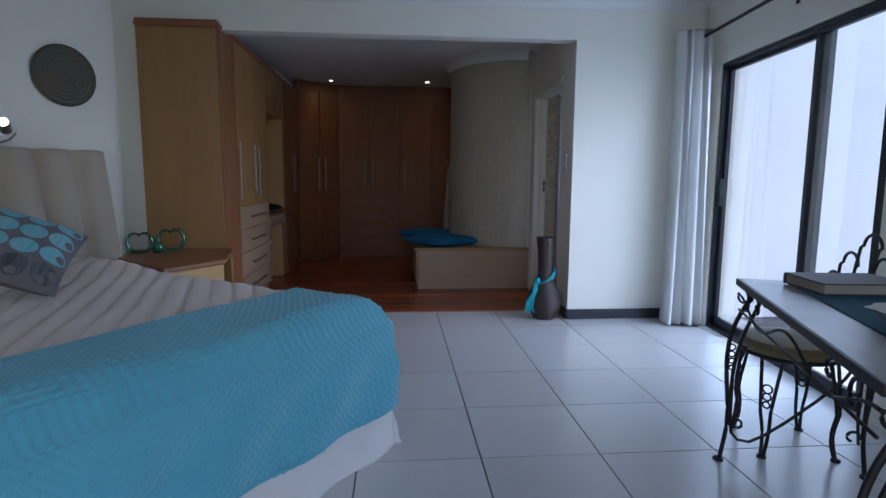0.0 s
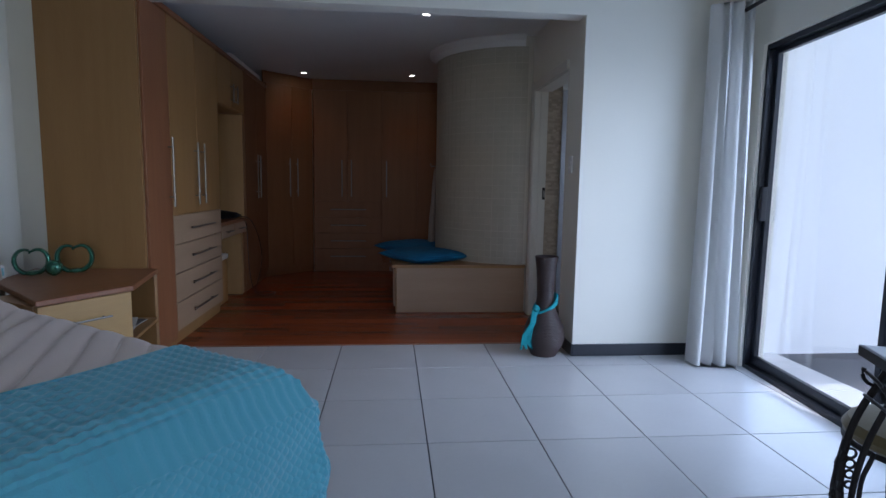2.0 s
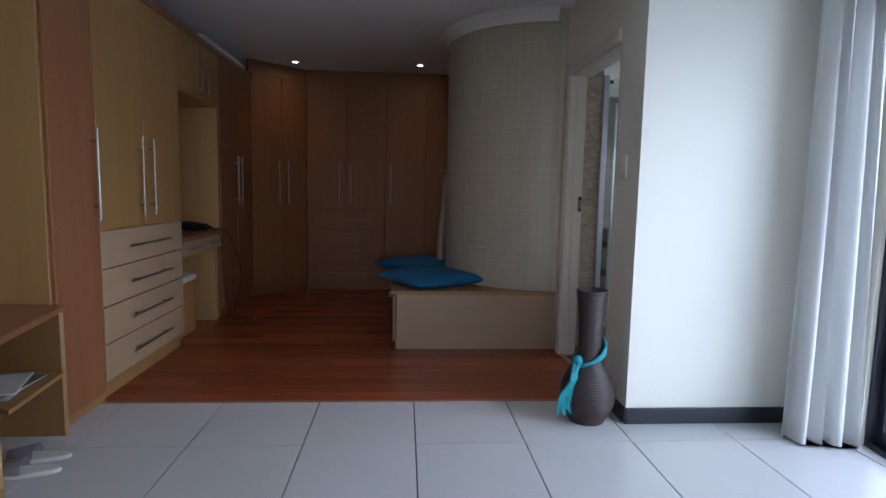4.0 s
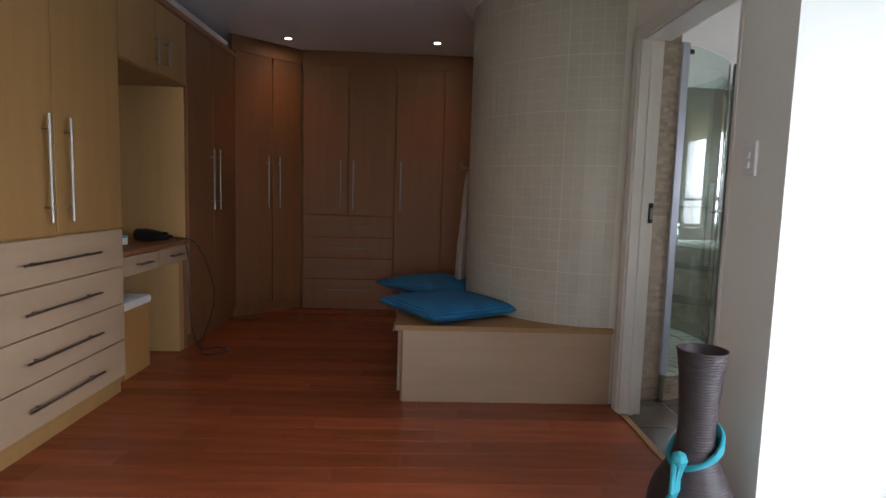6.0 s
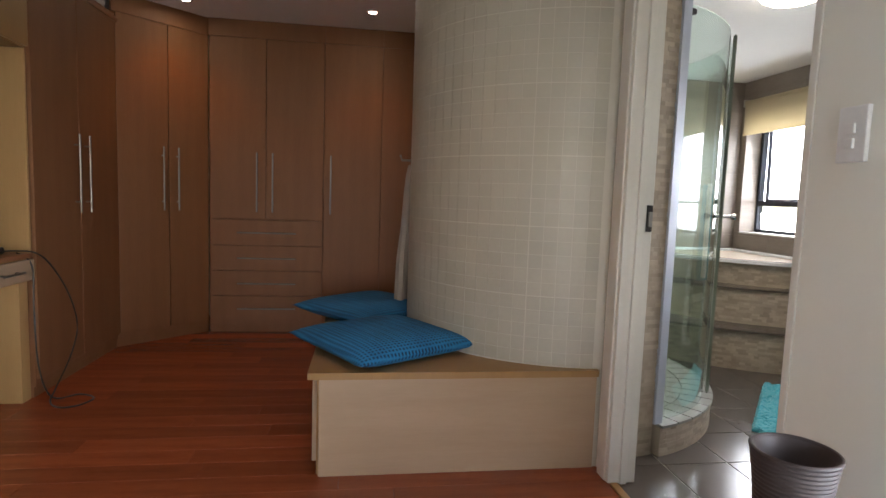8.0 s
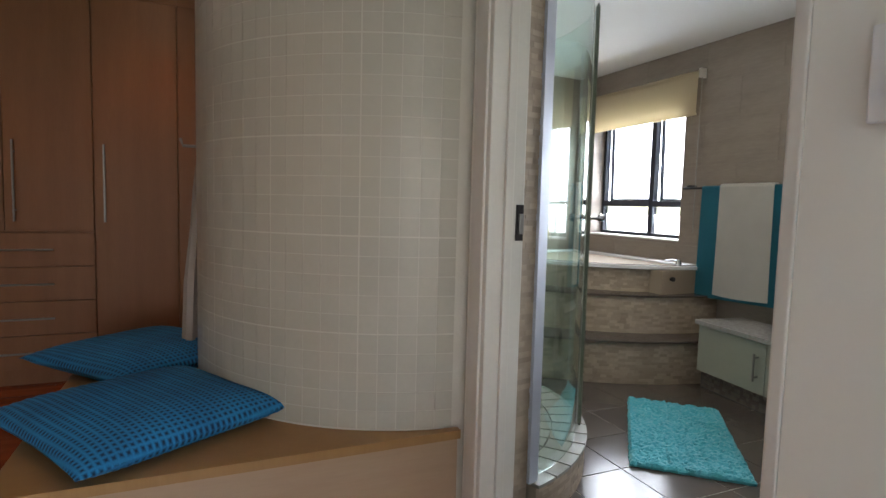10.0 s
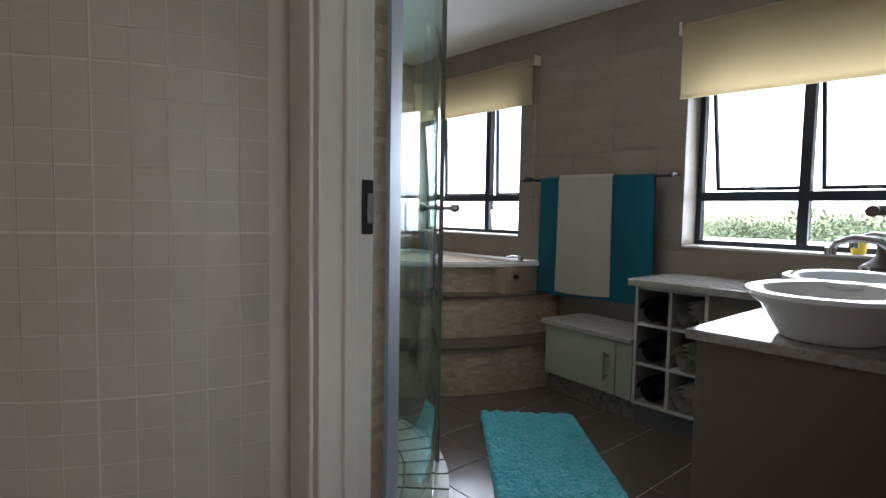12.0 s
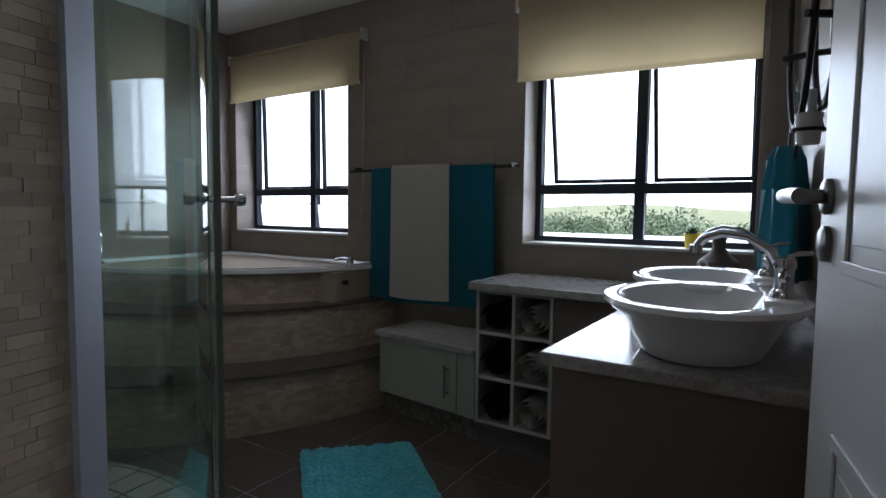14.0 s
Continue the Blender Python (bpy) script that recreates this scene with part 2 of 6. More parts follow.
def loft(rings, closed=True, caps=True):
    """A skin over rings of points, each ring as long as the next."""
    bm = bmesh.new()
    vs = [[bm.verts.new(p) for p in r] for r in rings]
    n = len(rings[0])
    for a, b in zip(vs, vs[1:]):
        for i in range(n if closed else n - 1):
            bm.faces.new((a[i], a[(i + 1) % n], b[(i + 1) % n], b[i]))
    if caps and closed:
        bm.faces.new(vs[0])
        bm.faces.new(vs[-1])
    return bm


def lathe(profile, n=32, cx=0.0, cy=0.0, caps=True):
    return loft([[(cx + r * math.cos(2 * math.pi * i / n), cy + r * math.sin(2 * math.pi * i / n), z) for i in range(n)] for r, z in profile], caps=caps)


def tube(points, r=0.008, n=8, bm=None):
    """A round bar along points."""
    pts = [Vector(p) for p in points]
    bm = bm or bmesh.new()
    rings = []
    up = Vector((0, 0, 1))
    for i, p in enumerate(pts):
        d = (pts[min(i + 1, len(pts) - 1)] - pts[max(i - 1, 0)]).normalized()
        a = d.cross(up)
        if a.length < 0.05:
            a = d.cross(Vector((0, 1, 0)))
        a.normalize()
        b = d.cross(a).normalized()
        rings.append([bm.verts.new(p + r * (math.cos(2 * math.pi * k / n) * a + math.sin(2 * math.pi * k / n) * b)) for k in range(n)])
    for u, v in zip(rings, rings[1:]):
        for k in range(n):
            bm.faces.new((u[k], u[(k + 1) % n], v[(k + 1) % n], v[k]))
    bm.faces.new(rings[0])
    bm.faces.new(rings[-1])
    return bm


def arc(cx, cy, r, a0, a1, n):
    return [(cx + r * math.cos(radians(a0 + (a1 - a0) * i / n)), cy + r * math.sin(radians(a0 + (a1 - a0) * i / n))) for i in range(n + 1)]


def curved_slab(outer, inner, z0, z1):
    """A wall that follows two lines of points, outer and inner."""
    rings = [[(*o, z0), (*o, z1), (*i, z1), (*i, z0)] for o, i in zip(outer, inner)]
    return loft(rings)


def wall_mesh(length, z1, thick, holes=()):
    """A wall along +x from the origin, its front at y = 0 and its back at y = thick. holes: (s0, s1, z0, z1)."""
    bm = bmesh.new()
    cuts = sorted({0.0, length, *(h[0] for h in holes), *(h[1] for h in holes)})
    for a, b in zip(cuts, cuts[1:]):
        zs = 0.0
        for h in sorted((h for h in holes if h[0] <= a + 1e-6 and h[1] >= b - 1e-6), key=lambda h: h[2]):
            if h[2] > zs:
                add_box(bm, a, 0, zs, b, thick, h[2])
            zs = h[3]
        if zs < z1:
            add_box(bm, a, 0, zs, b, thick, z1)
    bmesh.ops.remove_doubles(bm, verts=bm.verts, dist=1e-5)
    return bm


def along(p, q):
    """The pose of a wall from p to q."""
    return pose(p[0], p[1], 0, 0, 0, math.degrees(math.atan2(q[1] - p[1], q[0] - p[0])))


def span(p, q):
    return math.hypot(q[0] - p[0], q[1] - p[1])


def wall(name, p, q, z1, thick, mat, label, holes=()):
    return setting(name, wall_mesh(span(p, q), z1, thick, holes), mat, label, along(p, q))


# ---- structure ----
H_BED, H_DRESS, H_BATH = 2.62, 2.51, 2.39
SLIDE_N = (2.69, 4.46)
SLIDE_S = (1.96, -2.8)
# bedroom
wall("wall_slider", SLIDE_N, SLIDE_S, H_BED, 0.16, WALL, "cream painted wall round the sliding door", [(0.275, 2.05, 0.0, 2.085)])
wall("wall_end", (-2.6, 4.46), (-1.2, 4.46), H_BED, 0.14, WALL, "cream painted wall beside the wardrobes")
wall("wall_header", (-1.2, 4.46), (1.60, 4.46), H_BED, 0.14, WALL, "cream painted lintel over the dressing room opening", [(0.0, 2.80, 0.0, 2.30)])
wall("wall_pier", (1.60, 4.46), (2.86, 4.46), H_BED, 0.20, WALL, "cream painted pier between opening and sliding door")
wall("wall_bed", (-4.6, 0.76), (-1.97, 4.46), H_BED, 0.15, WALL, "cream painted slanting wall behind the bed")
wall("wall_west", (-4.6, -3.0), (-4.6, 0.76), H_BED, 0.15, WALL, "cream painted wall")
wall("wall_south", (2.13, -2.8), (-4.7, -2.8), H_BED, 0.15, WALL, "cream painted wall with a wide window behind the walk", [(0.58, 3.48, 0.5, 2.3)])
# dressing room
wall("wall_dressing_side", (1.60, 5.695), (1.60, 4.66), H_DRESS, 0.13, WALL, "cream painted wall with the bathroom doorway", [(0.0, 0.93, 0.0, 2.03)])
wall("wall_dressing_west", (-1.82, 4.60), (-1.82, 8.95), H_DRESS, 0.12, WALL, "cream painted wall behind the wardrobes")
wall("wall_dressing_far", (-1.9, 8.90), (2.0, 8.90), H_DRESS, 0.12, WALL, "cream painted wall behind the far wardrobes")
# bathroom
wall("wall_window", (4.23, 8.80), (4.23, 4.90), H_BATH, 0.24, SLATE, "brown grey tiled wall with two windows", [(0.20, 1.325, 0.922, 2.02), (2.568, 3.645, 0.922, 2.02)])
wall("wall_basin", (4.30, 5.039), (1.73, 4.712), H_BATH, 0.14, SLATE, "tiled wall behind the basins")
wall("wall_bath_far", (1.3, 8.68), (4.23, 8.68), H_BATH, 0.14, SLATE, "brown grey tiled wall beside the bath")
setting("ceiling_bedroom", box(-5, -3.2, H_BED, 2.86, 4.60, H_BED + 0.1), CEIL, "white painted bedroom ceiling")
setting("ceiling_dressing", box(-2, 4.60, H_DRESS, 1.79, 9.1, H_DRESS + 0.1), CEIL, "white painted dressing room ceiling with downlights")
setting("ceiling_bath", box(1.72, 4.6, H_BATH, 4.6, 9.1, H_BATH + 0.1), CEIL, "white painted bathroom ceiling")
setting("floor_slab", box(-5, -3.2, -0.2, 4.5, 9.1, -0.012), GROUT, "dark grout bed under the floor tiles")
setting("ground", box(-400, -900, -2.4, 2500, 2100, -2.2), LAND, "dry green veld reaching the horizon")
setting("terrace", box(2.3, -6, -0.25, 9, 4.5, -0.10), OUTTILE, "grey paved terrace outside the sliding door")
setting("wall_outside", box(2.862, 4.47, -0.2, 9, 4.66, 5.2), OUTWALL, "white plastered outside wall of the house")
# curved shower wall
CX, CY = 1.66, 6.78   # centre of the shower
WX, WY, CR = 1.64, 6.65, 0.835   # centre and radius of the curved wall
setting("wall_curved", curved_slab(arc(WX, WY, CR, 268, 90, 48), arc(WX, WY, CR - 0.09, 268, 90, 48), 0, H_DRESS), MGROUT, "curved mosaic wall round the shower", smooth=True)
wall("wall_partition", (1.60, 7.38), (1.60, 8.9), H_DRESS, 0.12, WALL, "cream wall between dressing room and bathroom")

# ---- trim ----
def strip(name, p, q, z0, z1, thick, mat, label, bevel=0.004):
    """A board along p to q, proud of the wall on the left hand of p to q."""
    return setting(name, box(0, 0, z0, span(p, q), thick, z1, bevel), mat, label, along(p, q))


def cove(name, p, q, z, mat, label, d=0.09, inset=0.0):
    """A plaster cornice with a hollow face along p to q under the ceiling at z, on the left hand of p to q."""
    n = 6
    prof = [(0, -d), (0.012, -d)] + [(d - (d - 0.012) * math.cos(math.pi / 2 * i / n), -d + 0.012 + (d - 0.024) * math.sin(math.pi / 2 * i / n)) for i in range(n + 1)] + [(d, 0), (0, 0)]
    return setting(name, loft([[(s, y, z + h) for y, h in prof] for s in (0, span(p, q))]), mat, label, along(p, q), True)


def on_slide(s, off=0.0):
    """A point s metres along the slider wall from its north end, off metres into the room."""
    d = Vector((SLIDE_S[0] - SLIDE_N[0], SLIDE_S[1] - SLIDE_N[1])).normalized()
    return (SLIDE_N[0] + d.x * s + d.y * off, SLIDE_N[1] + d.y * s - d.x * off)


strip("skirting_pier", (2.68, 4.459), (1.598, 4.459), 0, 0.085, 0.014, SKIRT, "dark skirting board along the pier")
strip("skirting_return", (1.599, 4.45), (1.599, 4.66), 0, 0.085, 0.012, SKIRT, "dark skirting board round the pier's end")
cove("cornice_end", (2.68, 4.459), (-1.97, 4.459), H_BED, CEIL, "white plaster cornice over the opening")
cove("cornice_slider", (1.968, -2.7), (2.683, 4.40), H_BED, CEIL, "white plaster cornice over the sliding door")
cove("cornice_bed", (-1.98, 4.44), (-4.6, 0.76), H_BED, CEIL, "white plaster cornice over the bed wall")
# doorway between dressing room and bathroom
setting("pier_doorway", box(1.60, 5.695, 0, 1.704, 5.90, H_DRESS - 0.001, 0.002), WALL, "cream painted end of the curved wall at the doorway")
setting("jamb_latch", box(1.585, 5.668, 0, 1.706, 5.694, 2.03, 0.004), TRIMW, "cream painted door jamb with a latch plate")
setting("jamb_hinge", box(1.598, 4.766, 0, 1.738, 4.791, 2.03, 0.004), TRIMW, "cream painted door jamb")
setting("jamb_head", box(1.598, 4.791, 2.005, 1.738, 5.668, 2.03, 0.004), TRIMW, "cream painted door head")
setting("architrave_latch", box(1.578, 5.690, 0, 1.5995, 5.765, 2.09, 0.006), TRIMW, "cream painted architrave")
setting("architrave_stop", box(1.635, 5.655, 0, 1.662, 5.668, 2.005, 0.003), TRIMW, "cream door stop on the jamb")
setting("architrave_head", box(1.578, 4.771, 2.012, 1.5995, 5.690, 2.085, 0.006), TRIMW, "cream painted architrave over the door")
setting("threshold_bath", box(1.592, 4.84, 0, 1.625, 5.66, 0.008, 0.002), MAPLE, "pale wooden threshold strip in the doorway")
latch = thing("strike_plate", "dark bronze strike plate let into the door jamb", "latch")
part("plate", box(1.677, 5.663, 1.060, 1.7025, 5.6675, 1.167, 0.002), IRON, latch)
part("keeper", box(1.684, 5.655, 1.08, 1.700, 5.664, 1.14, 0.003), STEEL, latch, "worn steel keeper")
setting("cornice_curved", loft([[(WX + (CR + a) * math.cos(radians(w)), WY + (CR + a) * math.sin(radians(w)), H_DRESS - b) for a, b in ((0.001, 0.09), (0.012, 0.09), (0.03, 0.045), (0.085, 0.012), (0.085, 0), (0.001, 0))] for w in np.linspace(262, 110, 48)]), CEIL, "white plaster cornice round the curved wall", smooth=True)

# ---- sliding door ----
SL = along(on_slide(0.275), on_slide(2.05))


def sliding_door():
    t = tagged(new("door_sliding"), "dark aluminium sliding door with clear panes", kind="structure")
    t.matrix_basis = SL
    w, h = 1.775, 2.085
    part("frame_head", box(0, 0.02, h - 0.034, w, 0.13, h, 0.004), FRAME, t)
    part("frame_sill", box(0, 0.02, -0.02, w, 0.13, 0.028, 0.004), FRAME, t)
    for x in (0, w - 0.022):
        part("frame_jamb", box(x, 0.02, 0.028, x + 0.022, 0.10, h - 0.034, 0.004), FRAME, t)
    for x0, x1, y in ((0.022, 1.19, 0.062), (1.11, w - 0.022, 0.024)):
        leaf = part("leaf_frame", box(x0, y, 0.03, x0 + 0.034, y + 0.035, h - 0.036, 0.003), FRAME, t)
        part("stile", box(x1 - 0.062, y, 0.03, x1, y + 0.035, h - 0.036, 0.003), FRAME, leaf)
        part("rail", box(x0 + 0.034, y, 0.03, x1 - 0.062, y + 0.035, 0.09, 0.003), FRAME, leaf)
        part("rail", box(x0 + 0.034, y, h - 0.062, x1 - 0.062, y + 0.035, h - 0.036, 0.003), FRAME, leaf)
        pane = part("pane", box(x0 + 0.032, y + 0.014, 0.085, x1 - 0.06, y + 0.020, h - 0.058), PANE, leaf)
        pane.visible_shadow = False
    hd = part("pull_handle", box(0.042, 0.025, 0.98, 0.066, 0.062, 1.20, 0.006), FRAME, t, "black pull handle")
    part("lock_case", box(0.046, 0.016, 1.06, 0.062, 0.0255, 1.12, 0.003), IRON, hd)


sliding_door()


def curtain():
    t = thing("curtain", "white full length curtain drawn aside, hanging from a black rod", "curtain")
    n = 110

    def ring(z):
        f = max(0.0, 1 - z / 2.345)
        cx, cy, half = 2.475 + 0.01 * f, 4.225 - 0.03 * f, 0.125 + 0.04 * f ** 1.2
        pts = []
        for i in range(n + 1):
            u = i / n
            y = (0.030 + 0.022 * f) * math.sin(u * 4.3 * 2 * math.pi + 0.9 * math.sin(3 * u) + 0.5 * f * math.sin(5 * u + 1)) + 0.010 * f * math.sin(u * 23 + z * 1.3)
            pts.append((cx + half * (2 * u - 1) + 0.010 * math.sin(u * 40 + z), cy - 0.04 * (2 * u - 1) + y, z))
        return pts + [(x, y + 0.004, z) for x, y, z in reversed(pts)]
    part("cloth", loft([ring(0.012 + 2.33 * k / 26) for k in range(27)]), CURTAIN, t, smooth=True)
    rod = thing("curtain_rod", "black iron curtain rod with a ball finial over the sliding door", "curtain rod", SL)
    part("rod", tube([(-0.06, -0.12, 2.30), (2.1, -0.12, 2.30)], 0.012, 12), IRON, rod)
    part("finial", lathe([(0.002, -0.03), (0.016, -0.025), (0.026, -0.008), (0.028, 0.006), (0.02, 0.024), (0.002, 0.03)], 16), IRON, rod, m=pose(-0.075, -0.12, 2.30), smooth=True)
    for x in (0.95, 2.0):
        br = part("bracket", tube([(x, -0.12, 2.30), (x, -0.09, 2.285), (x, -0.05, 2.28), (x, 0.0, 2.28)], 0.007), IRON, rod)
        part("wall_plate", box(x - 0.015, -0.006, 2.25, x + 0.015, -0.001, 2.31, 0.002), IRON, br)


curtain()


# ---- bed ----
UX, UY = -0.8151, 0.5793   # towards the head
BEDM = Matrix(((UX, -0.5793, 0, 0.097), (UY, -0.8151, 0, 2.323), (0, 0, 1, 0), (0, 0, 0, 1)))
# in bed axes: x from foot (0) to head (2.3), y from the far side (0) to the near side (1.9)


def rounded_top(x, y, z, r, lx, ly):
    """Height of a soft slab with rounded edges at (x, y)."""
    d = min(x, lx - x, y, ly - y)
    return z if d > r else z - r + math.sqrt(max(0.0, r * r - (r - d) ** 2))


def soft_sheet(nx, ny, x0, x1, y0, y1, f, thick=0.02):
    top = [[f(x0 + (x1 - x0) * i / nx, y0 + (y1 - y0) * j / ny) for j in range(ny + 1)] for i in range(nx + 1)]
    bm = bmesh.new()
    a = [[bm.verts.new(p) for p in r] for r in top]
    b = [[bm.verts.new((p[0], p[1], p[2] - thick)) for p in r] for r in top]
    for i in range(nx):
        for j in range(ny):
            bm.faces.new((a[i][j], a[i + 1][j], a[i + 1][j + 1], a[i][j + 1]))
            bm.faces.new((b[i][j], b[i][j + 1], b[i + 1][j + 1], b[i + 1][j]))
    rim = [(i, 0) for i in range(nx)] + [(nx, j) for j in range(ny)] + [(i, ny) for i in range(nx, 0, -1)] + [(0, j) for j in range(ny, 0, -1)]
    for (i, j), (k, l) in zip(rim, rim[1:] + rim[:1]):
        bm.faces.new((a[i][j], a[k][l], b[k][l], b[i][j]))
    return bm


LX, LY = 2.28, 1.86


def drape(x, y, lift=0.0, low=0.03, flare=0.045, rad=0.10):
    """The bed's surface folded over foot and sides: x, y may run past the edge, and then it hangs down."""
    ztop = 0.655 + lift
    ox, oy = max(0.0, -x), max(0.0, -y, y - LY)
    bx, by = max(x, 0.0), min(max(y, 0.0), LY)
    h = math.hypot(ox, oy)
    sag = 0.009 * math.sin(x * 7 + 1) * math.sin(y * 6) + 0.003 * math.sin(x * 17 + y * 4)
    rise = min(1.0, max(0.0, (x - 1.5) / 0.4))
    ztop += 0.03 * rise * rise * (3 - 2 * rise)
    if h < 1e-6:
        d = min(bx, by, LY - by)
        z = ztop if d > rad else ztop - rad + math.sqrt(max(0, rad * rad - (rad - d) ** 2))
        return Vector((bx, by, z + sag * min(1, d / 0.15)))
    nx, ny = (-ox / h, (-oy if y < 0 else oy) / h)
    wave = 0.014 * math.sin((x + 1.3 * y) * 11 + 2 * math.sin(x * 5)) * min(1, h / 0.2)
    out = 0.004 + lift + flare * h / 0.6 + wave
    return Vector((bx + nx * out, by + ny * out, max(low, ztop - rad - h)))


def bed():
    t = thing("bed", "made bed with cream quilt, white valance and padded headboard", "bed", BEDM)
    base = bmesh.new()
    add_box(base, 0.03, 0.03, 0.06, LX - 0.02, LY - 0.03, 0.36, 0.02)
    part("base", base, SHEET, t)
    part("mattress", box(0.03, 0.03, 0.36, LX - 0.02, LY - 0.03, 0.60, 0.05), SHEET, t, smooth=True)

    def quilted(x, y):
        p = drape(x, y)
        a = ((x + 1.25 * y) / 0.152 - 0.16) % 1
        seam = math.exp(-((a - 0.5) / 0.05) ** 2)
        p.z -= (0.010 * seam - 0.005 * abs(math.cos(math.pi * a))) if x > 0.38 else 0.006
        return p
    part("quilt", soft_sheet(300, 170, -0.10, LX, -0.12, LY + 0.25, quilted), QUILT, t, smooth=True)

    for k in range(2, 31):
        line = []
        for y in np.linspace(-0.08, LY - 0.02, 70):
            x = 0.152 * (k + 0.66) - 1.25 * float(y)
            if 0.40 < x < LX - 0.02:
                line.append(drape(x, float(y)) + Vector((0, 0, -0.0055)))
        if len(line) > 4:
            part("seam", tube(line, 0.003, 6), SEAM, t, "pale stitched seam", True)

    def hem(x, y):
        p = drape(x, y, -0.010, 0.012, 0.055)
        a, b = (x + y) / 0.13 % 1, (x - y) / 0.13 % 1
        p.x += 0.004 * (math.exp(-((a - 0.5) / 0.07) ** 2) + math.exp(-((b - 0.5) / 0.07) ** 2))
        return p
    part("valance", soft_sheet(110, 90, -0.56, LX - 0.05, -0.56, LY + 0.2, hem, 0.012), SHEET, t, "white quilted valance reaching the floor", smooth=True)
    # padded headboard, leaning back, with upright channels
    bm = bmesh.new()
    n = 96
    rings = []
    for z, lean, th in ((0.30, 0, 0.10), (0.5, 0, 0.11), (1.30, 0, 0.11), (1.36, 0, 0.10), (1.385, 0, 0.06)):
        row = []
        for i in range(n + 1):
            y = -0.27 + 2.22 * i / n
            c = abs(math.sin(math.pi * (y + 0.27) / 0.222)) ** 0.6
            row.append((0.02 - 0.08 * c * th / 0.11, y, z))
        rings.append(row + [(0.08, y, z) for _, y, z in reversed(row)])
    part("headboard", loft(rings), LEATHER, t, "beige padded headboard with upright channels, leaning back", True, pose(LX + 0.09, 0, 0, 0, 11, 0) @ pose(0, 0, 0.0))
    for x, y in ((0.1, 0.1), (0.1, LY - 0.1), (LX - 0.1, 0.1), (LX - 0.1, LY - 0.1)):
        part("leg", box(x - 0.03, y - 0.03, 0, x + 0.03, y + 0.03, 0.06, 0.003), IRON, t)


bed()


def throw():
    t = thing("throw", "turquoise honeycomb throw laid over the foot of the bed", "blanket", BEDM)

    def surf(x, y):
        p = drape(x, y, 0.024, 0.20, 0.04, 0.11)
        return p
    nx, ny = 120, 300
    bm = soft_sheet(nx, ny, -0.42, 0.43, -0.16, LY + 0.18, lambda x, y: surf(x * (1 + 0.03 * math.sin(y * 5)) + 0.06 * (y < 0.4) * (0.4 - y) * (x > 0.2), y), 0.012)
    # pressed honeycomb cells
    bm.normal_update()
    c = 0.034
    for v in bm.verts:
        q = v.co
        u, w = q.y / c, (q.x + q.z) / c
        k = math.sin(math.pi * (u + w)) * math.sin(math.pi * (u - w))
        v.co = q + v.normal * 0.0055 * k
    part("cloth", bm, THROW, t, smooth=True)
    for a, b in (((-0.42, -0.16), (0.43, -0.16)), ((0.43, -0.16), (0.43, LY + 0.18)), ((-0.42, -0.16), (-0.42, LY + 0.18))):
        line = []
        for u in np.linspace(0, 1, 60):
            x, y = a[0] + (b[0] - a[0]) * float(u), a[1] + (b[1] - a[1]) * float(u)
            line.append(surf(x * (1 + 0.03 * math.sin(y * 5)) + 0.06 * (y < 0.4) * (0.4 - y) * (x > 0.2), y) + Vector((0, 0, -0.004)))
        part("hem", tube(line, 0.007, 8), THROW, t, "rolled turquoise hem", True)


throw()


def cushion_mesh(w, h, d, n=40, ribs=0.0, pinch=0.06, period=0.012):
    bm = bmesh.new()
    grids = []
    for side in (1, -1):
        g = []
        for i in range(n + 1):
            r = []
            for j in range(n + 1):
                u, v = 2 * i / n - 1, 2 * j / n - 1
                e = (1 - u ** 4) * (1 - v ** 4)
                x = w / 2 * u * (1 - pinch * (1 - v * v))
                y = h / 2 * v * (1 - pinch * (1 - u * u))
                z = side * d / 2 * e ** 0.6 + ribs * side * math.sin(x / period * math.pi) * (e > 0.02)
                r.append((x, y, z))
            g.append(r)
        grids.append(g)
    top = [[bm.verts.new(p) for p in r] for r in grids[0]]
    bot = [[top[i][j] if i in (0, n) or j in (0, n) else bm.verts.new(grids[1][i][j]) for j in range(n + 1)] for i in range(n + 1)]
    for i in range(n):
        for j in range(n):
            bm.faces.new((top[i][j], top[i + 1][j], top[i + 1][j + 1], top[i][j + 1]))
            q = (bot[i][j], bot[i][j + 1], bot[i + 1][j + 1], bot[i + 1][j])
            if len(set(q)) == 4:
                bm.faces.new(q)
    return bm


GREYC = material("grey_cushion_cotton", (0.16, 0.15, 0.16), 0.9, fine=200, bump=0.3)
DOTB = material("pale_blue_print", (0.28, 0.50, 0.55), 0.9, second=(0.10, 0.36, 0.44), scale=3, fine=40, amount=0.5, bump=0.2, stretch=(1, 14, 1))
DOTD = material("black_print", (0.02, 0.02, 0.025), 0.9, second=(0.16, 0.17, 0.18), scale=3, fine=50, amount=0.5, bump=0.2, stretch=(1, 16, 1))


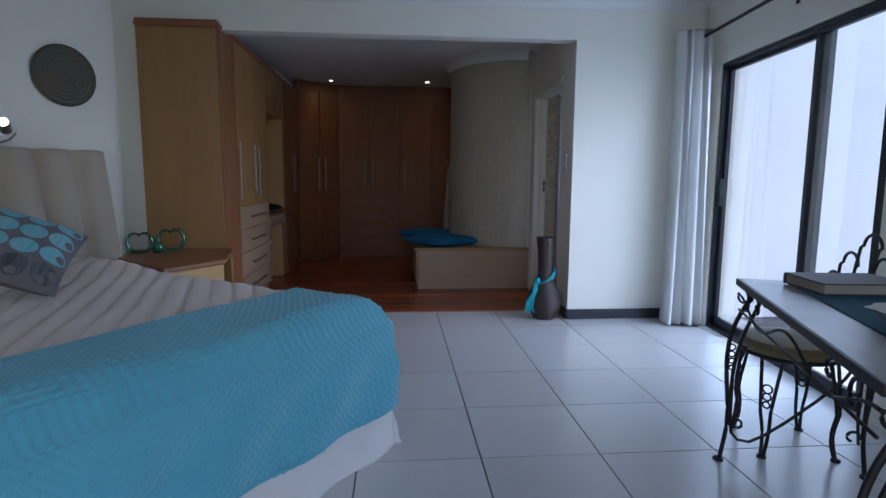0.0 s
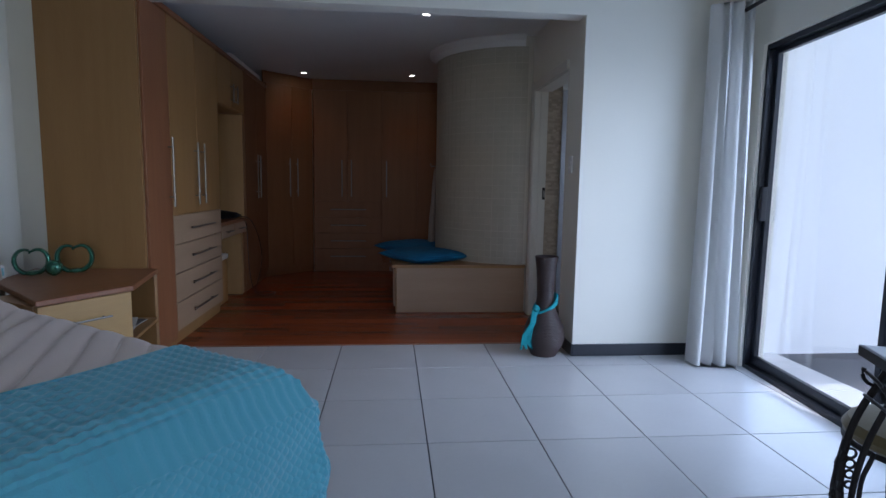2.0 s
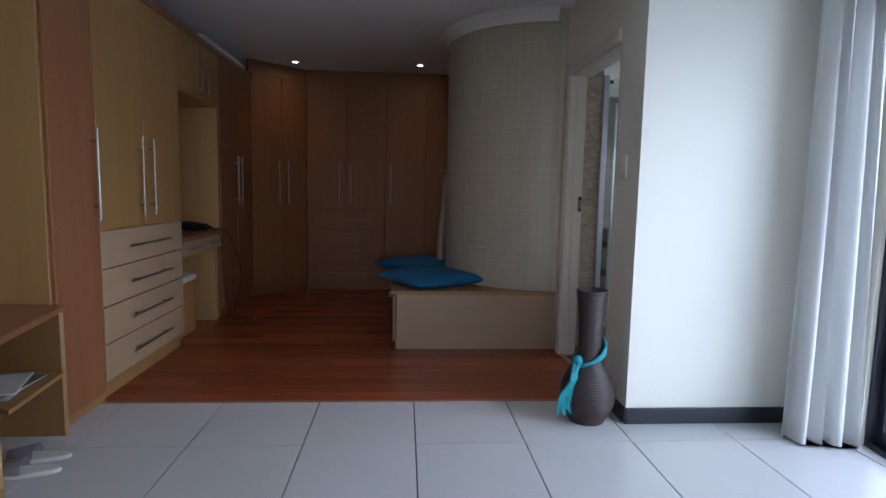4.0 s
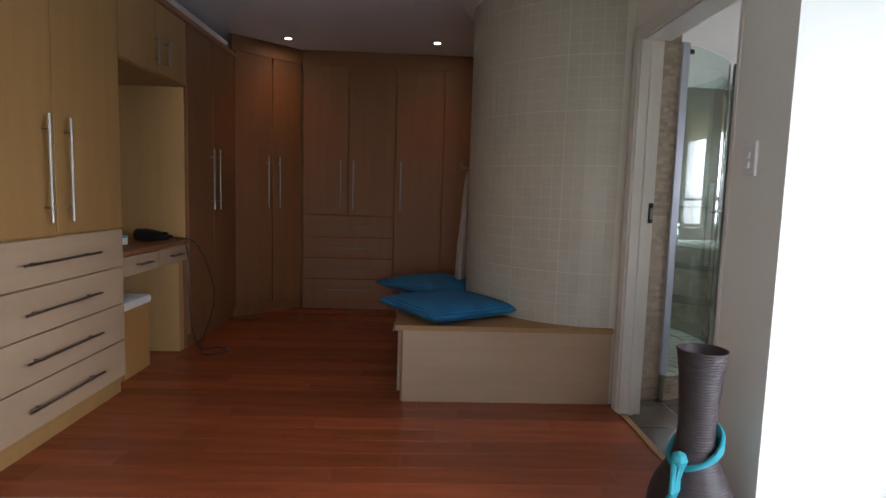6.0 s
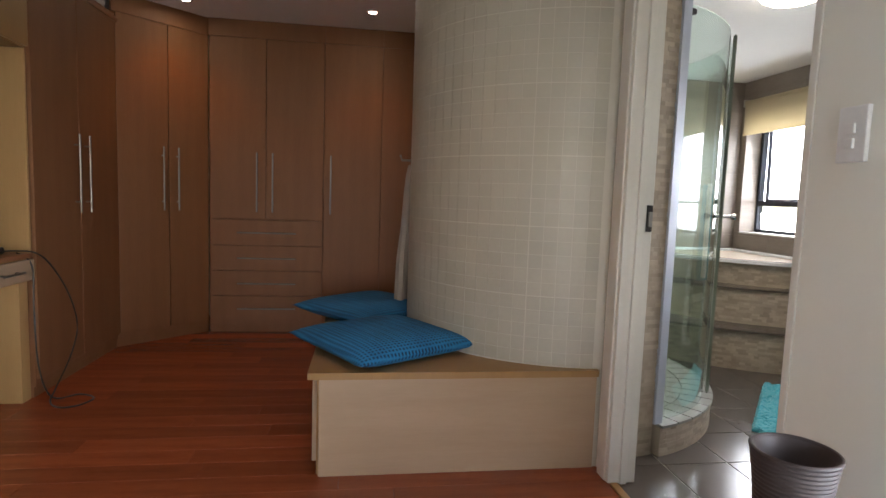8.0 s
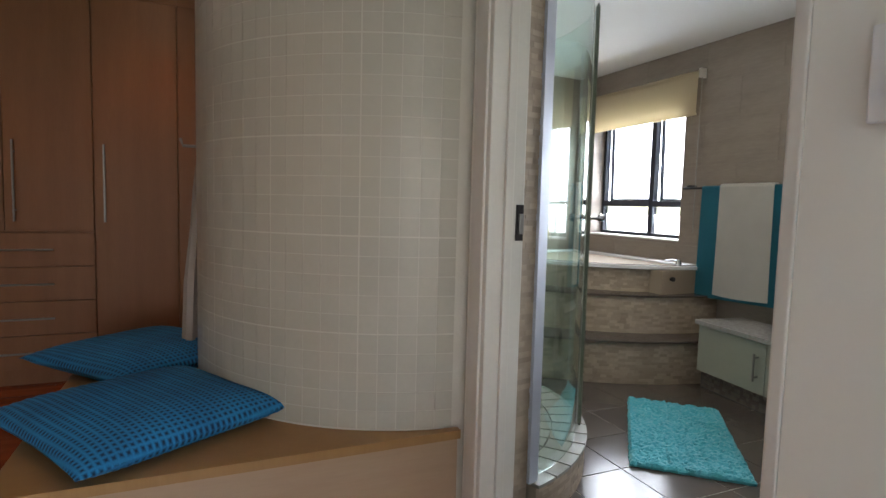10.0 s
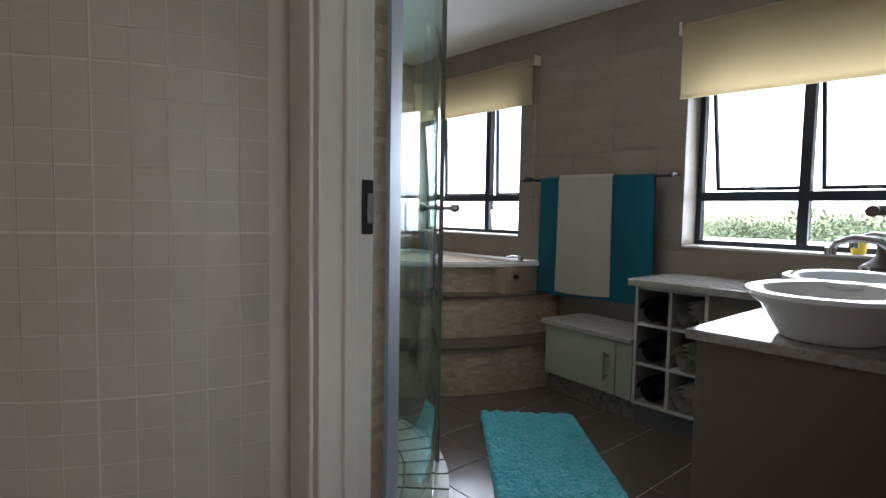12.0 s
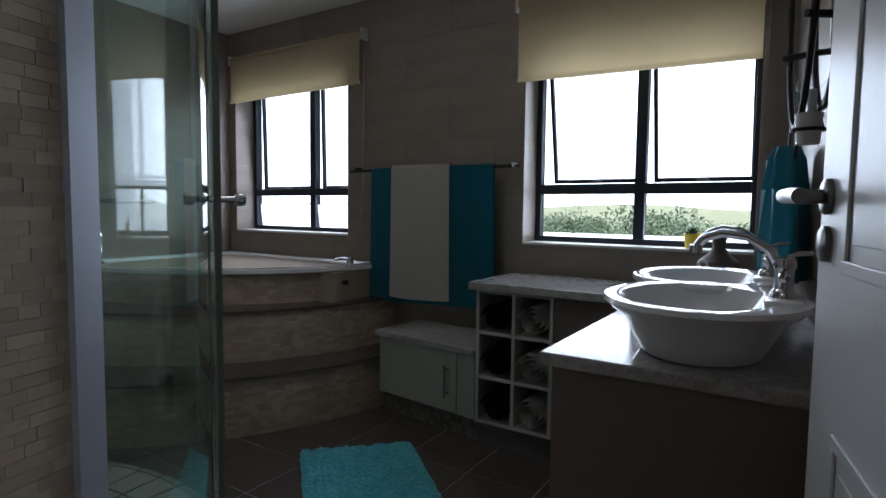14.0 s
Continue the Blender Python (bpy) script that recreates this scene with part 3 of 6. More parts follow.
def bed_cushion():
    t = thing("cushion", "grey scatter cushion printed with blue and black ovals, on the bed", "cushion", Matrix(((-0.139, -0.873, 0.467, -1.564), (0.887, -0.319, -0.332, 2.526), (0.439, 0.369, 0.819, 0.87), (0, 0, 0, 1))))
    w = 0.49
    part("cover", cushion_mesh(w, w, 0.16), GREYC, t, smooth=True)
    for i in range(4):
        for j in range(4):
            u, v = (i - 1.5) / 2.05, (j - 1.5) / 2.05
            e = (1 - u ** 4) * (1 - v ** 4)
            bm = bmesh.new()
            top = []
            for k in range(20):
                a = 2 * math.pi * k / 20
                uu, vv = u + 0.215 * math.cos(a), v + 0.23 * math.sin(a)
                ee = max(0.0, (1 - uu ** 4) * (1 - vv ** 4))
                top.append(bm.verts.new((w / 2 * uu * (1 - 0.06 * (1 - vv * vv)), w / 2 * vv * (1 - 0.06 * (1 - uu * uu)), 0.08 * ee ** 0.6 + 0.002)))
            c = bm.verts.new((w / 2 * u * (1 - 0.06 * (1 - v * v)), w / 2 * v * (1 - 0.06 * (1 - u * u)), 0.08 * e ** 0.6 + 0.004))
            for k in range(20):
                bm.faces.new((top[k], top[(k + 1) % 20], c))
            part("printed_oval", bm, DOTD if (i == 0 or (j == 3 and i % 2)) else DOTB, t, smooth=True)


bed_cushion()


# ---- wall plate and reading lamp ----
def on_bedwall(s, off, z):
    return (-1.97 - 0.5793 * s + 0.8151 * off, 4.46 - 0.8151 * s - 0.5793 * off, z)


BEDWALL_YAW = math.degrees(math.atan2(-0.5793, 0.8151))


def wall_plate():
    p = on_bedwall(0.366, 0.004, 1.885)
    t = thing("wall_plate", "round green patinated ridged plate hung on the wall", "wall decoration", pose(*p, 0, 90, BEDWALL_YAW))
    PAT = material("green_patina", (0.055, 0.085, 0.065), 0.45, 0.3, second=(0.12, 0.08, 0.05), scale=5, fine=30, amount=0.5, bump=0.3)
    prof = [(0.003, 0.0), (0.205, 0.0), (0.212, 0.010), (0.205, 0.020)]
    for i in range(15):
        r = 0.195 - i * 0.0125
        prof += [(r, 0.024 - 0.004 * (i % 2) - 0.0006 * i), (r - 0.006, 0.020 - 0.0006 * i)]
    prof += [(0.003, 0.013)]
    part("plate", lathe(prof, 48), PAT, t, smooth=True)


wall_plate()


def reading_lamp():
    p = on_bedwall(0.80, 0.0, 1.42)
    t = thing("reading_lamp", "small steel reading lamp switched on over the headboard", "wall lamp", pose(*p, 0, 0, BEDWALL_YAW))
    part("wall_rose", lathe([(0.001, 0), (0.035, 0), (0.035, 0.012), (0.001, 0.014)], 20), STEEL, t, m=pose(0, 0, 0, 0, 90, 0), smooth=True)
    part("arm", tube([(0.01, 0, 0), (0.06, 0.01, -0.02), (0.10, 0.04, 0.0), (0.11, 0.07, 0.04)], 0.006), STEEL, t)
    head = part("head", lathe([(0.001, 0), (0.030, 0.004), (0.034, 0.05), (0.034, 0.11), (0.030, 0.11), (0.028, 0.09), (0.001, 0.088)], 24), STEEL, t, m=pose(0.08, 0.03, 0.055, 65, 0, 60), smooth=True)
    part("bulb", lathe([(0.001, 0.092), (0.027, 0.092), (0.024, 0.10), (0.001, 0.104)], 20), glow("lamp_glow", (1, 0.93, 0.8), 12), head, "lit bulb")


reading_lamp()


# ---- handles ----
def bar_handle(parent, p, axis, length, out, r=0.006, mat=None):
    """A steel bar handle centred at p; axis and out are unit vectors in the parent's frame."""
    a, o, p = Vector(axis), Vector(out), Vector(p)
    bm = tube([p + o * 0.032 - a * length / 2, p + o * 0.032 + a * length / 2], r, 10)
    for s in (-0.36, 0.36):
        tube([p + a * length * s, p + a * length * s + o * 0.032], r * 0.8, 8, bm)
    return part("handle", bm, mat or STEEL, parent, "brushed steel bar handle", True)


# ---- night stand ----
def prism(points, z0, z1, bevel=0.0):
    bm = loft([[(x, y, z) for x, y in points] for z in (z0, z1)])
    if bevel:
        bmesh.ops.bevel(bm, geom=list(bm.edges), offset=bevel, segments=1, affect="EDGES")
    return bm


def night_stand():
    t = thing("night_stand", "maple night stand with two drawers and an open side shelf", "night stand")
    p1, p2, p3, p4, p5 = (-1.27, 3.40), (-1.02, 3.80), (-1.13, 4.385), (-1.86, 4.385), (-1.80, 3.93)
    part("top", prism([p1, p2, p3, p4, p5], 0.60, 0.628, 0.004), CHERRY, t, "polished reddish wooden top")
    d = Vector((p2[0] - p1[0], p2[1] - p1[1], 0)).normalized()
    o = Vector((d.y, -d.x, 0))
    L = span(p1, p2)
    # carcass behind the drawer fronts
    q1 = (p1[0] - o.x * 0.03, p1[1] - o.y * 0.03)
    q2 = (p2[0] - o.x * 0.03, p2[1] - o.y * 0.03)
    part("carcass", prism([q1, q2, (q2[0] - o.x * 0.38, q2[1] - o.y * 0.38), (q1[0] - o.x * 0.38, q1[1] - o.y * 0.38)], 0.0, 0.60), MAPLE, t)
    part("shelf", prism([(p2[0] - 0.05, p2[1] + 0.10), (p3[0] - 0.005, p3[1] - 0.02), (-1.55, 4.37), (-1.5, 4.10)], 0.30, 0.318), MAPLE, t, "open wooden shelf")
    part("back_panel", prism([(-1.15, 4.37), (-1.14, 4.385), (-1.80, 4.385), (-1.80, 4.37)], 0, 0.60), MAPLE, t)
    m = Matrix.Translation((p1[0], p1[1], 0)) @ pose(0, 0, 0, 0, 0, math.degrees(math.atan2(d.y, d.x)))
    for z0, z1 in ((0.335, 0.595), (0.06, 0.328)):
        dr = part("drawer_front", box(0.012, 0.012, z0, L - 0.008, 0.030, z1, 0.003), LIGHTM, t, m=m)
        bar_handle(dr, (L / 2, 0.012, (z0 + z1) / 2 + 0.03), (1, 0, 0), 0.20, (0, -1, 0), 0.005)


night_stand()


def heart(loc, yaw, size, mat, label):
    """A glazed open heart on a small foot."""
    t = thing("heart_ornament", label, "ornament", pose(*loc, 0, 0, yaw))
    pts = []
    n = 40
    for i in range(n + 1):
        a = 2 * math.pi * (0.02 + 0.96 * i / n)
        r = 0.5 * size * (1 - 0.30 * math.exp(-(math.sin(a / 2) / 0.22) ** 2)) * (1 + 0.06 * math.sin(a / 2))
        pts.append(Vector((r * math.sin(a), 0, 0.53 * size + 0.98 * r * math.cos(a))))
    hook = [pts[0] + Vector((-0.10 * size * math.sin(k), 0, -0.06 * size * k)) for k in (1.6, 0.8)]
    bm = bmesh.new()
    rings = []
    for i, p in enumerate(hook + pts):
        k = min(1.0, 0.45 + 0.85 * math.sin(math.pi * i / (len(pts) + 2)))
        d = ((hook + pts)[min(i + 1, len(pts) + 1)] - (hook + pts)[max(i - 1, 0)]).normalized()
        a = Vector((0, 1, 0))
        b = d.cross(a)
        rings.append([p + a * 0.30 * size * k * math.cos(w) * 0.5 + b * 0.085 * size * k * math.sin(w) + Vector((0, 0, 0.0)) for w in np.linspace(0, 2 * math.pi, 12, endpoint=False)])
    part("ring", loft(rings), mat, t, smooth=True)
    part("foot", lathe([(0.001, 0), (0.035, 0), (0.04, 0.006), (0.03, 0.02), (0.001, 0.024)], 20), mat, t, smooth=True)


heart((-1.74, 4.16, 0.628), 25, 0.155, GREENGL, "open heart of dark green lustre ceramic on the night stand")
heart((-1.555, 4.26, 0.628), 20, 0.17, GREENGL, "open heart of bright green lustre ceramic on the night stand")
ball = thing("ball_ornament", "small shiny green ball beside the ceramic hearts", "ornament", pose(-1.60, 4.125, 0.628))
part("ball", lathe([(0.012, 0.0)] + [(0.045 * math.sin(a), 0.045 - 0.045 * math.cos(a)) for a in np.linspace(0.3, math.pi - 0.02, 14)], 24), GREENGL, ball, smooth=True)
clock = thing("small_box", "small pale box with a blue face on the night stand", "box", pose(-1.83, 4.02, 0.628, 0, 0, 55))
part("case", box(-0.02, -0.03, 0, 0.02, 0.03, 0.075, 0.004), WHITEB, clock)
part("face", box(-0.014, -0.032, 0.015, 0.014, -0.0305, 0.06), DOTB, clock, "blue face")


def magazine(loc, yaw, mat, n):
    t = thing("magazine", "glossy magazine lying on the night stand's open shelf", "magazine", pose(*loc, 0, 0, yaw), "magazines on the shelf")
    part("cover", box(-0.10, -0.14, 0, 0.10, 0.14, 0.006, 0.001), mat, t)
    part("pages", box(-0.097, -0.137, 0.0015, 0.102, 0.137, 0.0045), WHITEB, t, "white page edges")


magazine((-1.27, 4.12, 0.318), 12, DOTB, 1)
magazine((-1.26, 4.14, 0.325), 2, GREYC, 2)
magazine((-1.275, 4.13, 0.332), 20, WHITEB, 3)
SLIPPER = material("grey_felt_slipper", (0.30, 0.28, 0.32), 0.95, fine=200, bump=0.5)


def slipper(loc, yaw):
    t = thing("slipper", "grey felt slipper on the floor under the night stand", "slipper", pose(*loc, 0, 0, yaw), "slippers")
    outl = [(0.045 * math.cos(a) * (1.0 if math.sin(a) > 0 else 0.85), 0.13 * math.sin(a)) for a in np.linspace(0, 2 * math.pi, 20, endpoint=False)]
    part("sole", loft([[(x * s, y * s, z) for x, y in outl] for s, z in ((0.97, 0), (1, 0.008), (0.98, 0.018))]), WHITEB, t, smooth=True)
    rings = []
    for k in range(8):
        y = 0.005 + 0.115 * k / 7
        w = 0.046 * math.sqrt(max(0.02, 1 - (y / 0.13) ** 2))
        h = 0.055 * (1 - 0.45 * k / 7)
        rings.append([(w * math.cos(a), y, 0.016 + h * math.sin(a)) for a in np.linspace(0, math.pi, 10)])
    part("upper", loft(rings, closed=False, caps=False), SLIPPER, t, smooth=True)


slipper((-1.10, 4.02, 0.0), 100)
slipper((-1.13, 4.15, 0.0), 95)


# ---- iron table, its things and the chair ----
TAB = pose(1.54, 2.073, 0, 0, 0, -20.5)   # x across the end (0..0.58), y to the near end (0..-1.24)
MARBLE = material("grey_marble", (0.30, 0.285, 0.265), 0.38, second=(0.15, 0.142, 0.135), scale=3.5, fine=14, amount=0.45, bump=0.02, stretch=(1, 0.5, 1))


def scroll(cx, cz, r0, r1, a0, a1, y=0.0, n=16, flip=1):
    return [(cx + flip * (r0 + (r1 - r0) * i / n) * math.cos(radians(a0 + (a1 - a0) * i / n)), y, cz + (r0 + (r1 - r0) * i / n) * math.sin(radians(a0 + (a1 - a0) * i / n))) for i in range(n + 1)]


def iron_table():
    t = thing("iron_table", "wrought iron console table with a grey marble top", "table", TAB)
    L, W, H = 1.24, 0.58, 0.79
    part("top", box(0.006, -L + 0.006, H - 0.022, W - 0.006, -0.006, H, 0.004), MARBLE, t, "grey veined marble slab")
    for a in ((0, -0.006, W, 0), (0, -L, W, -L + 0.006), (0, -L + 0.006, 0.006, -0.006), (W - 0.006, -L + 0.006, W, -0.006)):
        part("rim", box(a[0], a[1], H - 0.028, a[2], a[3], H - 0.002, 0.001), IRON, t)

    def bent(zs, offs, n=28):
        z = np.linspace(zs[0], zs[-1], n)
        o = np.interp(z, zs, offs)
        o = np.convolve(np.pad(o, 3, mode="edge"), np.ones(7) / 7, "valid")
        return list(zip([float(v) for v in z], [float(v) for v in o]))
    outer = bent((0.0, 0.05, 0.12, 0.20, 0.30, 0.40, 0.50, 0.60, 0.70, 0.755), (-0.034, -0.024, -0.010, -0.006, -0.016, -0.028, -0.030, -0.012, 0.035, 0.075))
    inner = bent((0.18, 0.28, 0.38, 0.48, 0.58, 0.68, 0.755), (-0.002, -0.004, -0.006, 0.006, 0.030, 0.072, 0.10))
    third = bent((0.14, 0.20, 0.30, 0.40, 0.47, 0.51), (0.006, 0.014, 0.022, 0.014, 0.024, 0.048))
    for sx, x in ((1, 0.012), (-1, W - 0.09)):
        for sy, y in ((1, -0.014), (-1, -L + 0.014)):
            leg = part("leg", tube([(x + sx * o, y, z) for z, o in outer], 0.009, 8), IRON, t, smooth=True)
            part("twin_bar", tube([(x + sx * o, y - sy * 0.012, z) for z, o in inner], 0.008, 8), IRON, leg, smooth=True)
            part("twin_bar", tube([(x + sx * o, y - sy * 0.006, z) for z, o in third], 0.006, 8), IRON, leg, smooth=True)
            part("foot", lathe([(0.001, 0), (0.022, 0), (0.022, 0.008), (0.010, 0.016), (0.001, 0.017)], 14), IRON, leg, m=pose(x - sx * 0.034, y, 0), smooth=True)
            for k in range(4):
                r = 0.013 - 0.0012 * k
                cx, cz = x - sx * (0.012 - 0.001 * k), 0.50 - 0.029 * k
                part("ring", tube([(cx + r * math.cos(a), y - sy * 0.004, cz + r * math.sin(a)) for a in np.linspace(0, 2 * math.pi, 15)], 0.0035, 6), IRON, leg, smooth=True)
            # curl under the corner, a smaller one on the long side
            part("corner_curl", tube(scroll(x + sx * 0.030, H - 0.075, 0.034, 0.020, 150, 400, y, flip=sx), 0.005, 6), IRON, leg, smooth=True)
            part("corner_curl", tube(scroll(x + sx * 0.105, H - 0.10, 0.020, 0.008, 100, -250, y, flip=sx), 0.0055, 6), IRON, leg, smooth=True)
            part("foot_scroll", tube(scroll(x + sx * 0.028, 0.165, 0.030, 0.014, 190, -80, y, flip=sx), 0.006, 6), IRON, leg, smooth=True)
            for off, r in ((0.12, 0.045), (0.27, 0.03)):
                part("bracket_scroll", tube([(x, p[0], p[2]) for p in scroll(y - sy * off, H - 0.035 - r, r, 0.010, 90, 90 + 330, flip=sy)], 0.0055, 6), IRON, leg, smooth=True)
    for x in (0.012, W - 0.09):
        part("side_rail", tube([(x, -0.03 - (L - 0.06) * u, 0.665) for u in np.linspace(0, 1, 12)], 0.0045, 8), IRON, t, smooth=True)
        wave = [(x, -0.03 - (L - 0.06) * u, 0.69 + 0.035 * math.cos(u * 4 * math.pi)) for u in np.linspace(0, 1, 60)]
        part("wave_bar", tube(wave, 0.005, 8), IRON, t, smooth=True)
    for y in (-0.02, -L + 0.02):
        pts = [(0.014, y, 0.17), (0.020, y, 0.13), (0.045, y, 0.102), (0.09, y, 0.098), (0.14, y, 0.13), (0.22, y, 0.20), (0.32, y, 0.30), (0.41, y, 0.40), (0.45, y, 0.47)]
        part("end_brace", tube(pts, 0.0065, 8), IRON, t, smooth=True)

iron_table()
RUNC = material("dark_blue_runner", (0.015, 0.10, 0.16), 0.85, fine=220, bump=0.3)
BOOKC = material("brown_book_cover", (0.10, 0.08, 0.066), 0.65, fine=120, bump=0.1)
PAPER = material("page_edges", (0.50, 0.44, 0.36), 0.9, scale=20, fine=300, bump=0.3, stretch=(1, 1, 12))
runner = thing("table_runner", "dark blue table runner along the marble top", "table runner", TAB @ pose(0, 0, 0.790))
part("cloth", soft_sheet(6, 30, 0.17, 0.45, -1.40, -0.012, lambda x, y: (x, y, 0.004 + 0.0008 * math.sin(y * 21))), RUNC, runner, smooth=True)
book = thing("book", "large closed brown book on the table runner", "book", TAB @ pose(0.33, -0.17, 0.7945, 0, 0, 14))
part("cover", box(-0.16, -0.12, 0, 0.16, 0.12, 0.005, 0.002), BOOKC, book)
part("cover", box(-0.16, -0.12, 0.037, 0.16, 0.12, 0.042, 0.002), BOOKC, book)
part("spine", box(-0.162, 0.114, 0.004, 0.162, 0.12, 0.038, 0.002), BOOKC, book)
part("pages", box(-0.152, -0.113, 0.005, 0.152, 0.114, 0.037), PAPER, book, "cream page edges")
dish = thing("shallow_dish", "cream shell shaped dish on the table runner", "dish", TAB @ pose(0.33, -0.74, 0.7945))
part("bowl", loft([[(r * (1 + 0.05 * math.sin(9 * a)) * math.cos(a), r * 0.7 * (1 + 0.05 * math.sin(9 * a)) * math.sin(a), z) for a in np.linspace(0, 2 * math.pi, 48, endpoint=False)] for r, z in ((0.05, 0), (0.10, 0.012), (0.155, 0.045), (0.160, 0.047), (0.150, 0.045), (0.095, 0.018), (0.02, 0.009))]), WHITEB, dish, smooth=True)
OLIVE = material("olive_seat_velvet", (0.15, 0.115, 0.045), 0.85, second=(0.20, 0.15, 0.06), fine=160, bump=0.3, sheen=0.4)


def iron_chair():
    t = thing("iron_chair", "black wrought iron chair with round olive seat and looped back", "chair", pose(1.89, 2.19, 0, 0, 0, -11))
    part("seat", lathe([(0.001, 0.44), (0.18, 0.44), (0.195, 0.452), (0.20, 0.47), (0.185, 0.495), (0.12, 0.508), (0.001, 0.512)], 36), OLIVE, t, "round olive padded seat", True)
    part("seat_frame", tube([(0.19 * math.cos(a), 0.19 * math.sin(a), 0.435) for a in np.linspace(0, 2 * math.pi, 33)], 0.009, 8), IRON, t, smooth=True)
    for sx in (-1, 1):
        for sy in (-1, 1):
            fx, fy = sx * 0.150, sy * 0.150
            rad = Vector((sx, sy, 0)).normalized()
            tan = Vector((-rad.y, rad.x, 0))
            if tan.x < 0:
                tan = -tan
            def bar(side):
                out = []
                for z in np.linspace(0.0, 0.435, 16):
                    u = float(z) / 0.435
                    spread = side * (0.006 + 0.036 * u ** 1.2)
                    bulge = 0.212 - 0.020 * math.sin(math.pi * min(1.0, u * 2.2)) * (u < 0.46) + 0.012 * math.sin(math.pi * u) - 0.036 * u
                    p = rad * bulge + tan * spread
                    out.append((p.x, p.y, float(z)))
                return out
            leg = part("leg", tube(bar(-1), 0.0075, 8), IRON, t, smooth=True)
            part("twin_bar", tube(bar(1), 0.0075, 8), IRON, leg, smooth=True)
            part("foot", lathe([(0.001, 0), (0.019, 0), (0.019, 0.008), (0.008, 0.013), (0.001, 0.014)], 12), IRON, leg, m=pose(fx, fy, 0), smooth=True)
            for k in range(3):
                r = (0.014, 0.016, 0.019)[k]
                c = rad * 0.205 + Vector((0, 0, 0.235 + 0.035 * k))
                part("ring", tube([c + tan * (r * math.cos(a)) + Vector((0, 0, r * math.sin(a))) for a in np.linspace(0, 2 * math.pi, 14)], 0.004, 6), IRON, leg, smooth=True)
    # looped back: a fan of hoops that rise to the middle
    for y0, y1, h in ((-0.21, -0.126, 0.77), (-0.126, -0.042, 0.87), (-0.042, 0.042, 0.96), (0.042, 0.126, 0.87), (0.126, 0.21, 0.77)):
        yc, w = (y0 + y1) / 2, (y1 - y0) / 2
        fan, top = 1.35, 0.55 + 0.45 * (h - 0.50) / 0.4
        pts = [(0.19, y0 * 0.75, 0.44)] + [(0.20 + 0.20 * (z - 0.44), fan * y0 * (0.55 + 0.45 * (z - 0.44) / 0.4), z) for z in np.linspace(0.5, h - 0.06, 6)]
        pts += [(0.20 + 0.20 * (h - 0.44), fan * top * (yc - w * math.cos(a)), h - 0.06 + 0.06 * math.sin(a)) for a in np.linspace(0.15, math.pi - 0.15, 13)]
        pts += [(0.20 + 0.20 * (z - 0.44), fan * y1 * (0.55 + 0.45 * (z - 0.44) / 0.4), z) for z in np.linspace(h - 0.06, 0.5, 6)] + [(0.19, y1 * 0.75, 0.44)]
        part("back_hoop", tube(pts, 0.007, 8), IRON, t, smooth=True)


iron_chair()


# ---- vase ----
def floor_vase():
    t = thing("floor_vase", "tall dark brown coiled clay vase with flared neck", "vase", pose(1.41, 4.515, 0))
    key = [(0.0, 0.085), (0.02, 0.10), (0.09, 0.136), (0.155, 0.143), (0.22, 0.130), (0.285, 0.095), (0.34, 0.066), (0.415, 0.058), (0.515, 0.062), (0.625, 0.070), (0.690, 0.080)]
    zs = np.linspace(0, 0.690, 300)
    rs = np.interp(zs, [k[0] for k in key], [k[1] for k in key])
    rs = np.convolve(np.pad(rs, 12, mode="edge"), np.ones(25) / 25, "valid")
    prof = [(0.001, 0.0)] + [(float(r) + 0.0009 * math.sin(z * 2 * math.pi / 0.0092), float(z)) for r, z in zip(rs, zs)]
    prof += [(0.075, 0.695), (0.068, 0.686), (0.056, 0.61), (0.045, 0.46), (0.001, 0.42)]
    part("body", lathe(prof, 40), VASE, t, smooth=True)
    part("rim", tube([(0.0775 * math.cos(w), 0.0775 * math.sin(w), 0.694) for w in np.linspace(0, 2 * math.pi, 41)], 0.0045, 8), VASE, t, "rolled dark clay rim", True)
    s = thing("scarf", "turquoise string scarf knotted round the vase's neck", "scarf", pose(1.41, 4.515, 0))
    SC = material("turquoise_string", (0.025, 0.32, 0.37), 0.8, second=(0.015, 0.21, 0.25), scale=20, fine=200, bump=0.4)
    for k in range(6):
        pts = [(0.078 * math.cos(a) * (1 + 0.05 * (k % 2)), 0.078 * math.sin(a) * (1 + 0.05 * (k % 2)), 0.335 + 0.014 * k * (0.45 + 0.55 * math.sin(a + 0.9)) + 0.03 * math.cos(a)) for a in np.linspace(0, 2 * math.pi, 30)]
        part("cord", tube(pts, 0.0075, 6), SC, s, smooth=True)
    part("knot", lathe([(0.001, -0.03), (0.022, -0.018), (0.028, 0.0), (0.02, 0.02), (0.001, 0.03)], 14), SC, s, m=pose(-0.075, -0.045, 0.335), smooth=True)
    for k in range(9):
        dx = -0.012 * (k - 3)
        pts = [(-0.078 - 0.02 * math.sin(k), -0.05, 0.33), (-0.10 + dx * 0.4, -0.075 - 0.004 * k, 0.25), (-0.135 + dx * 0.6, -0.085, 0.16), (-0.135 + dx * 0.8, -0.085, 0.06 + 0.012 * ((k * 5) % 4))]
        part("fringe", tube(pts, 0.007, 6), SC, s, smooth=True)


floor_vase()


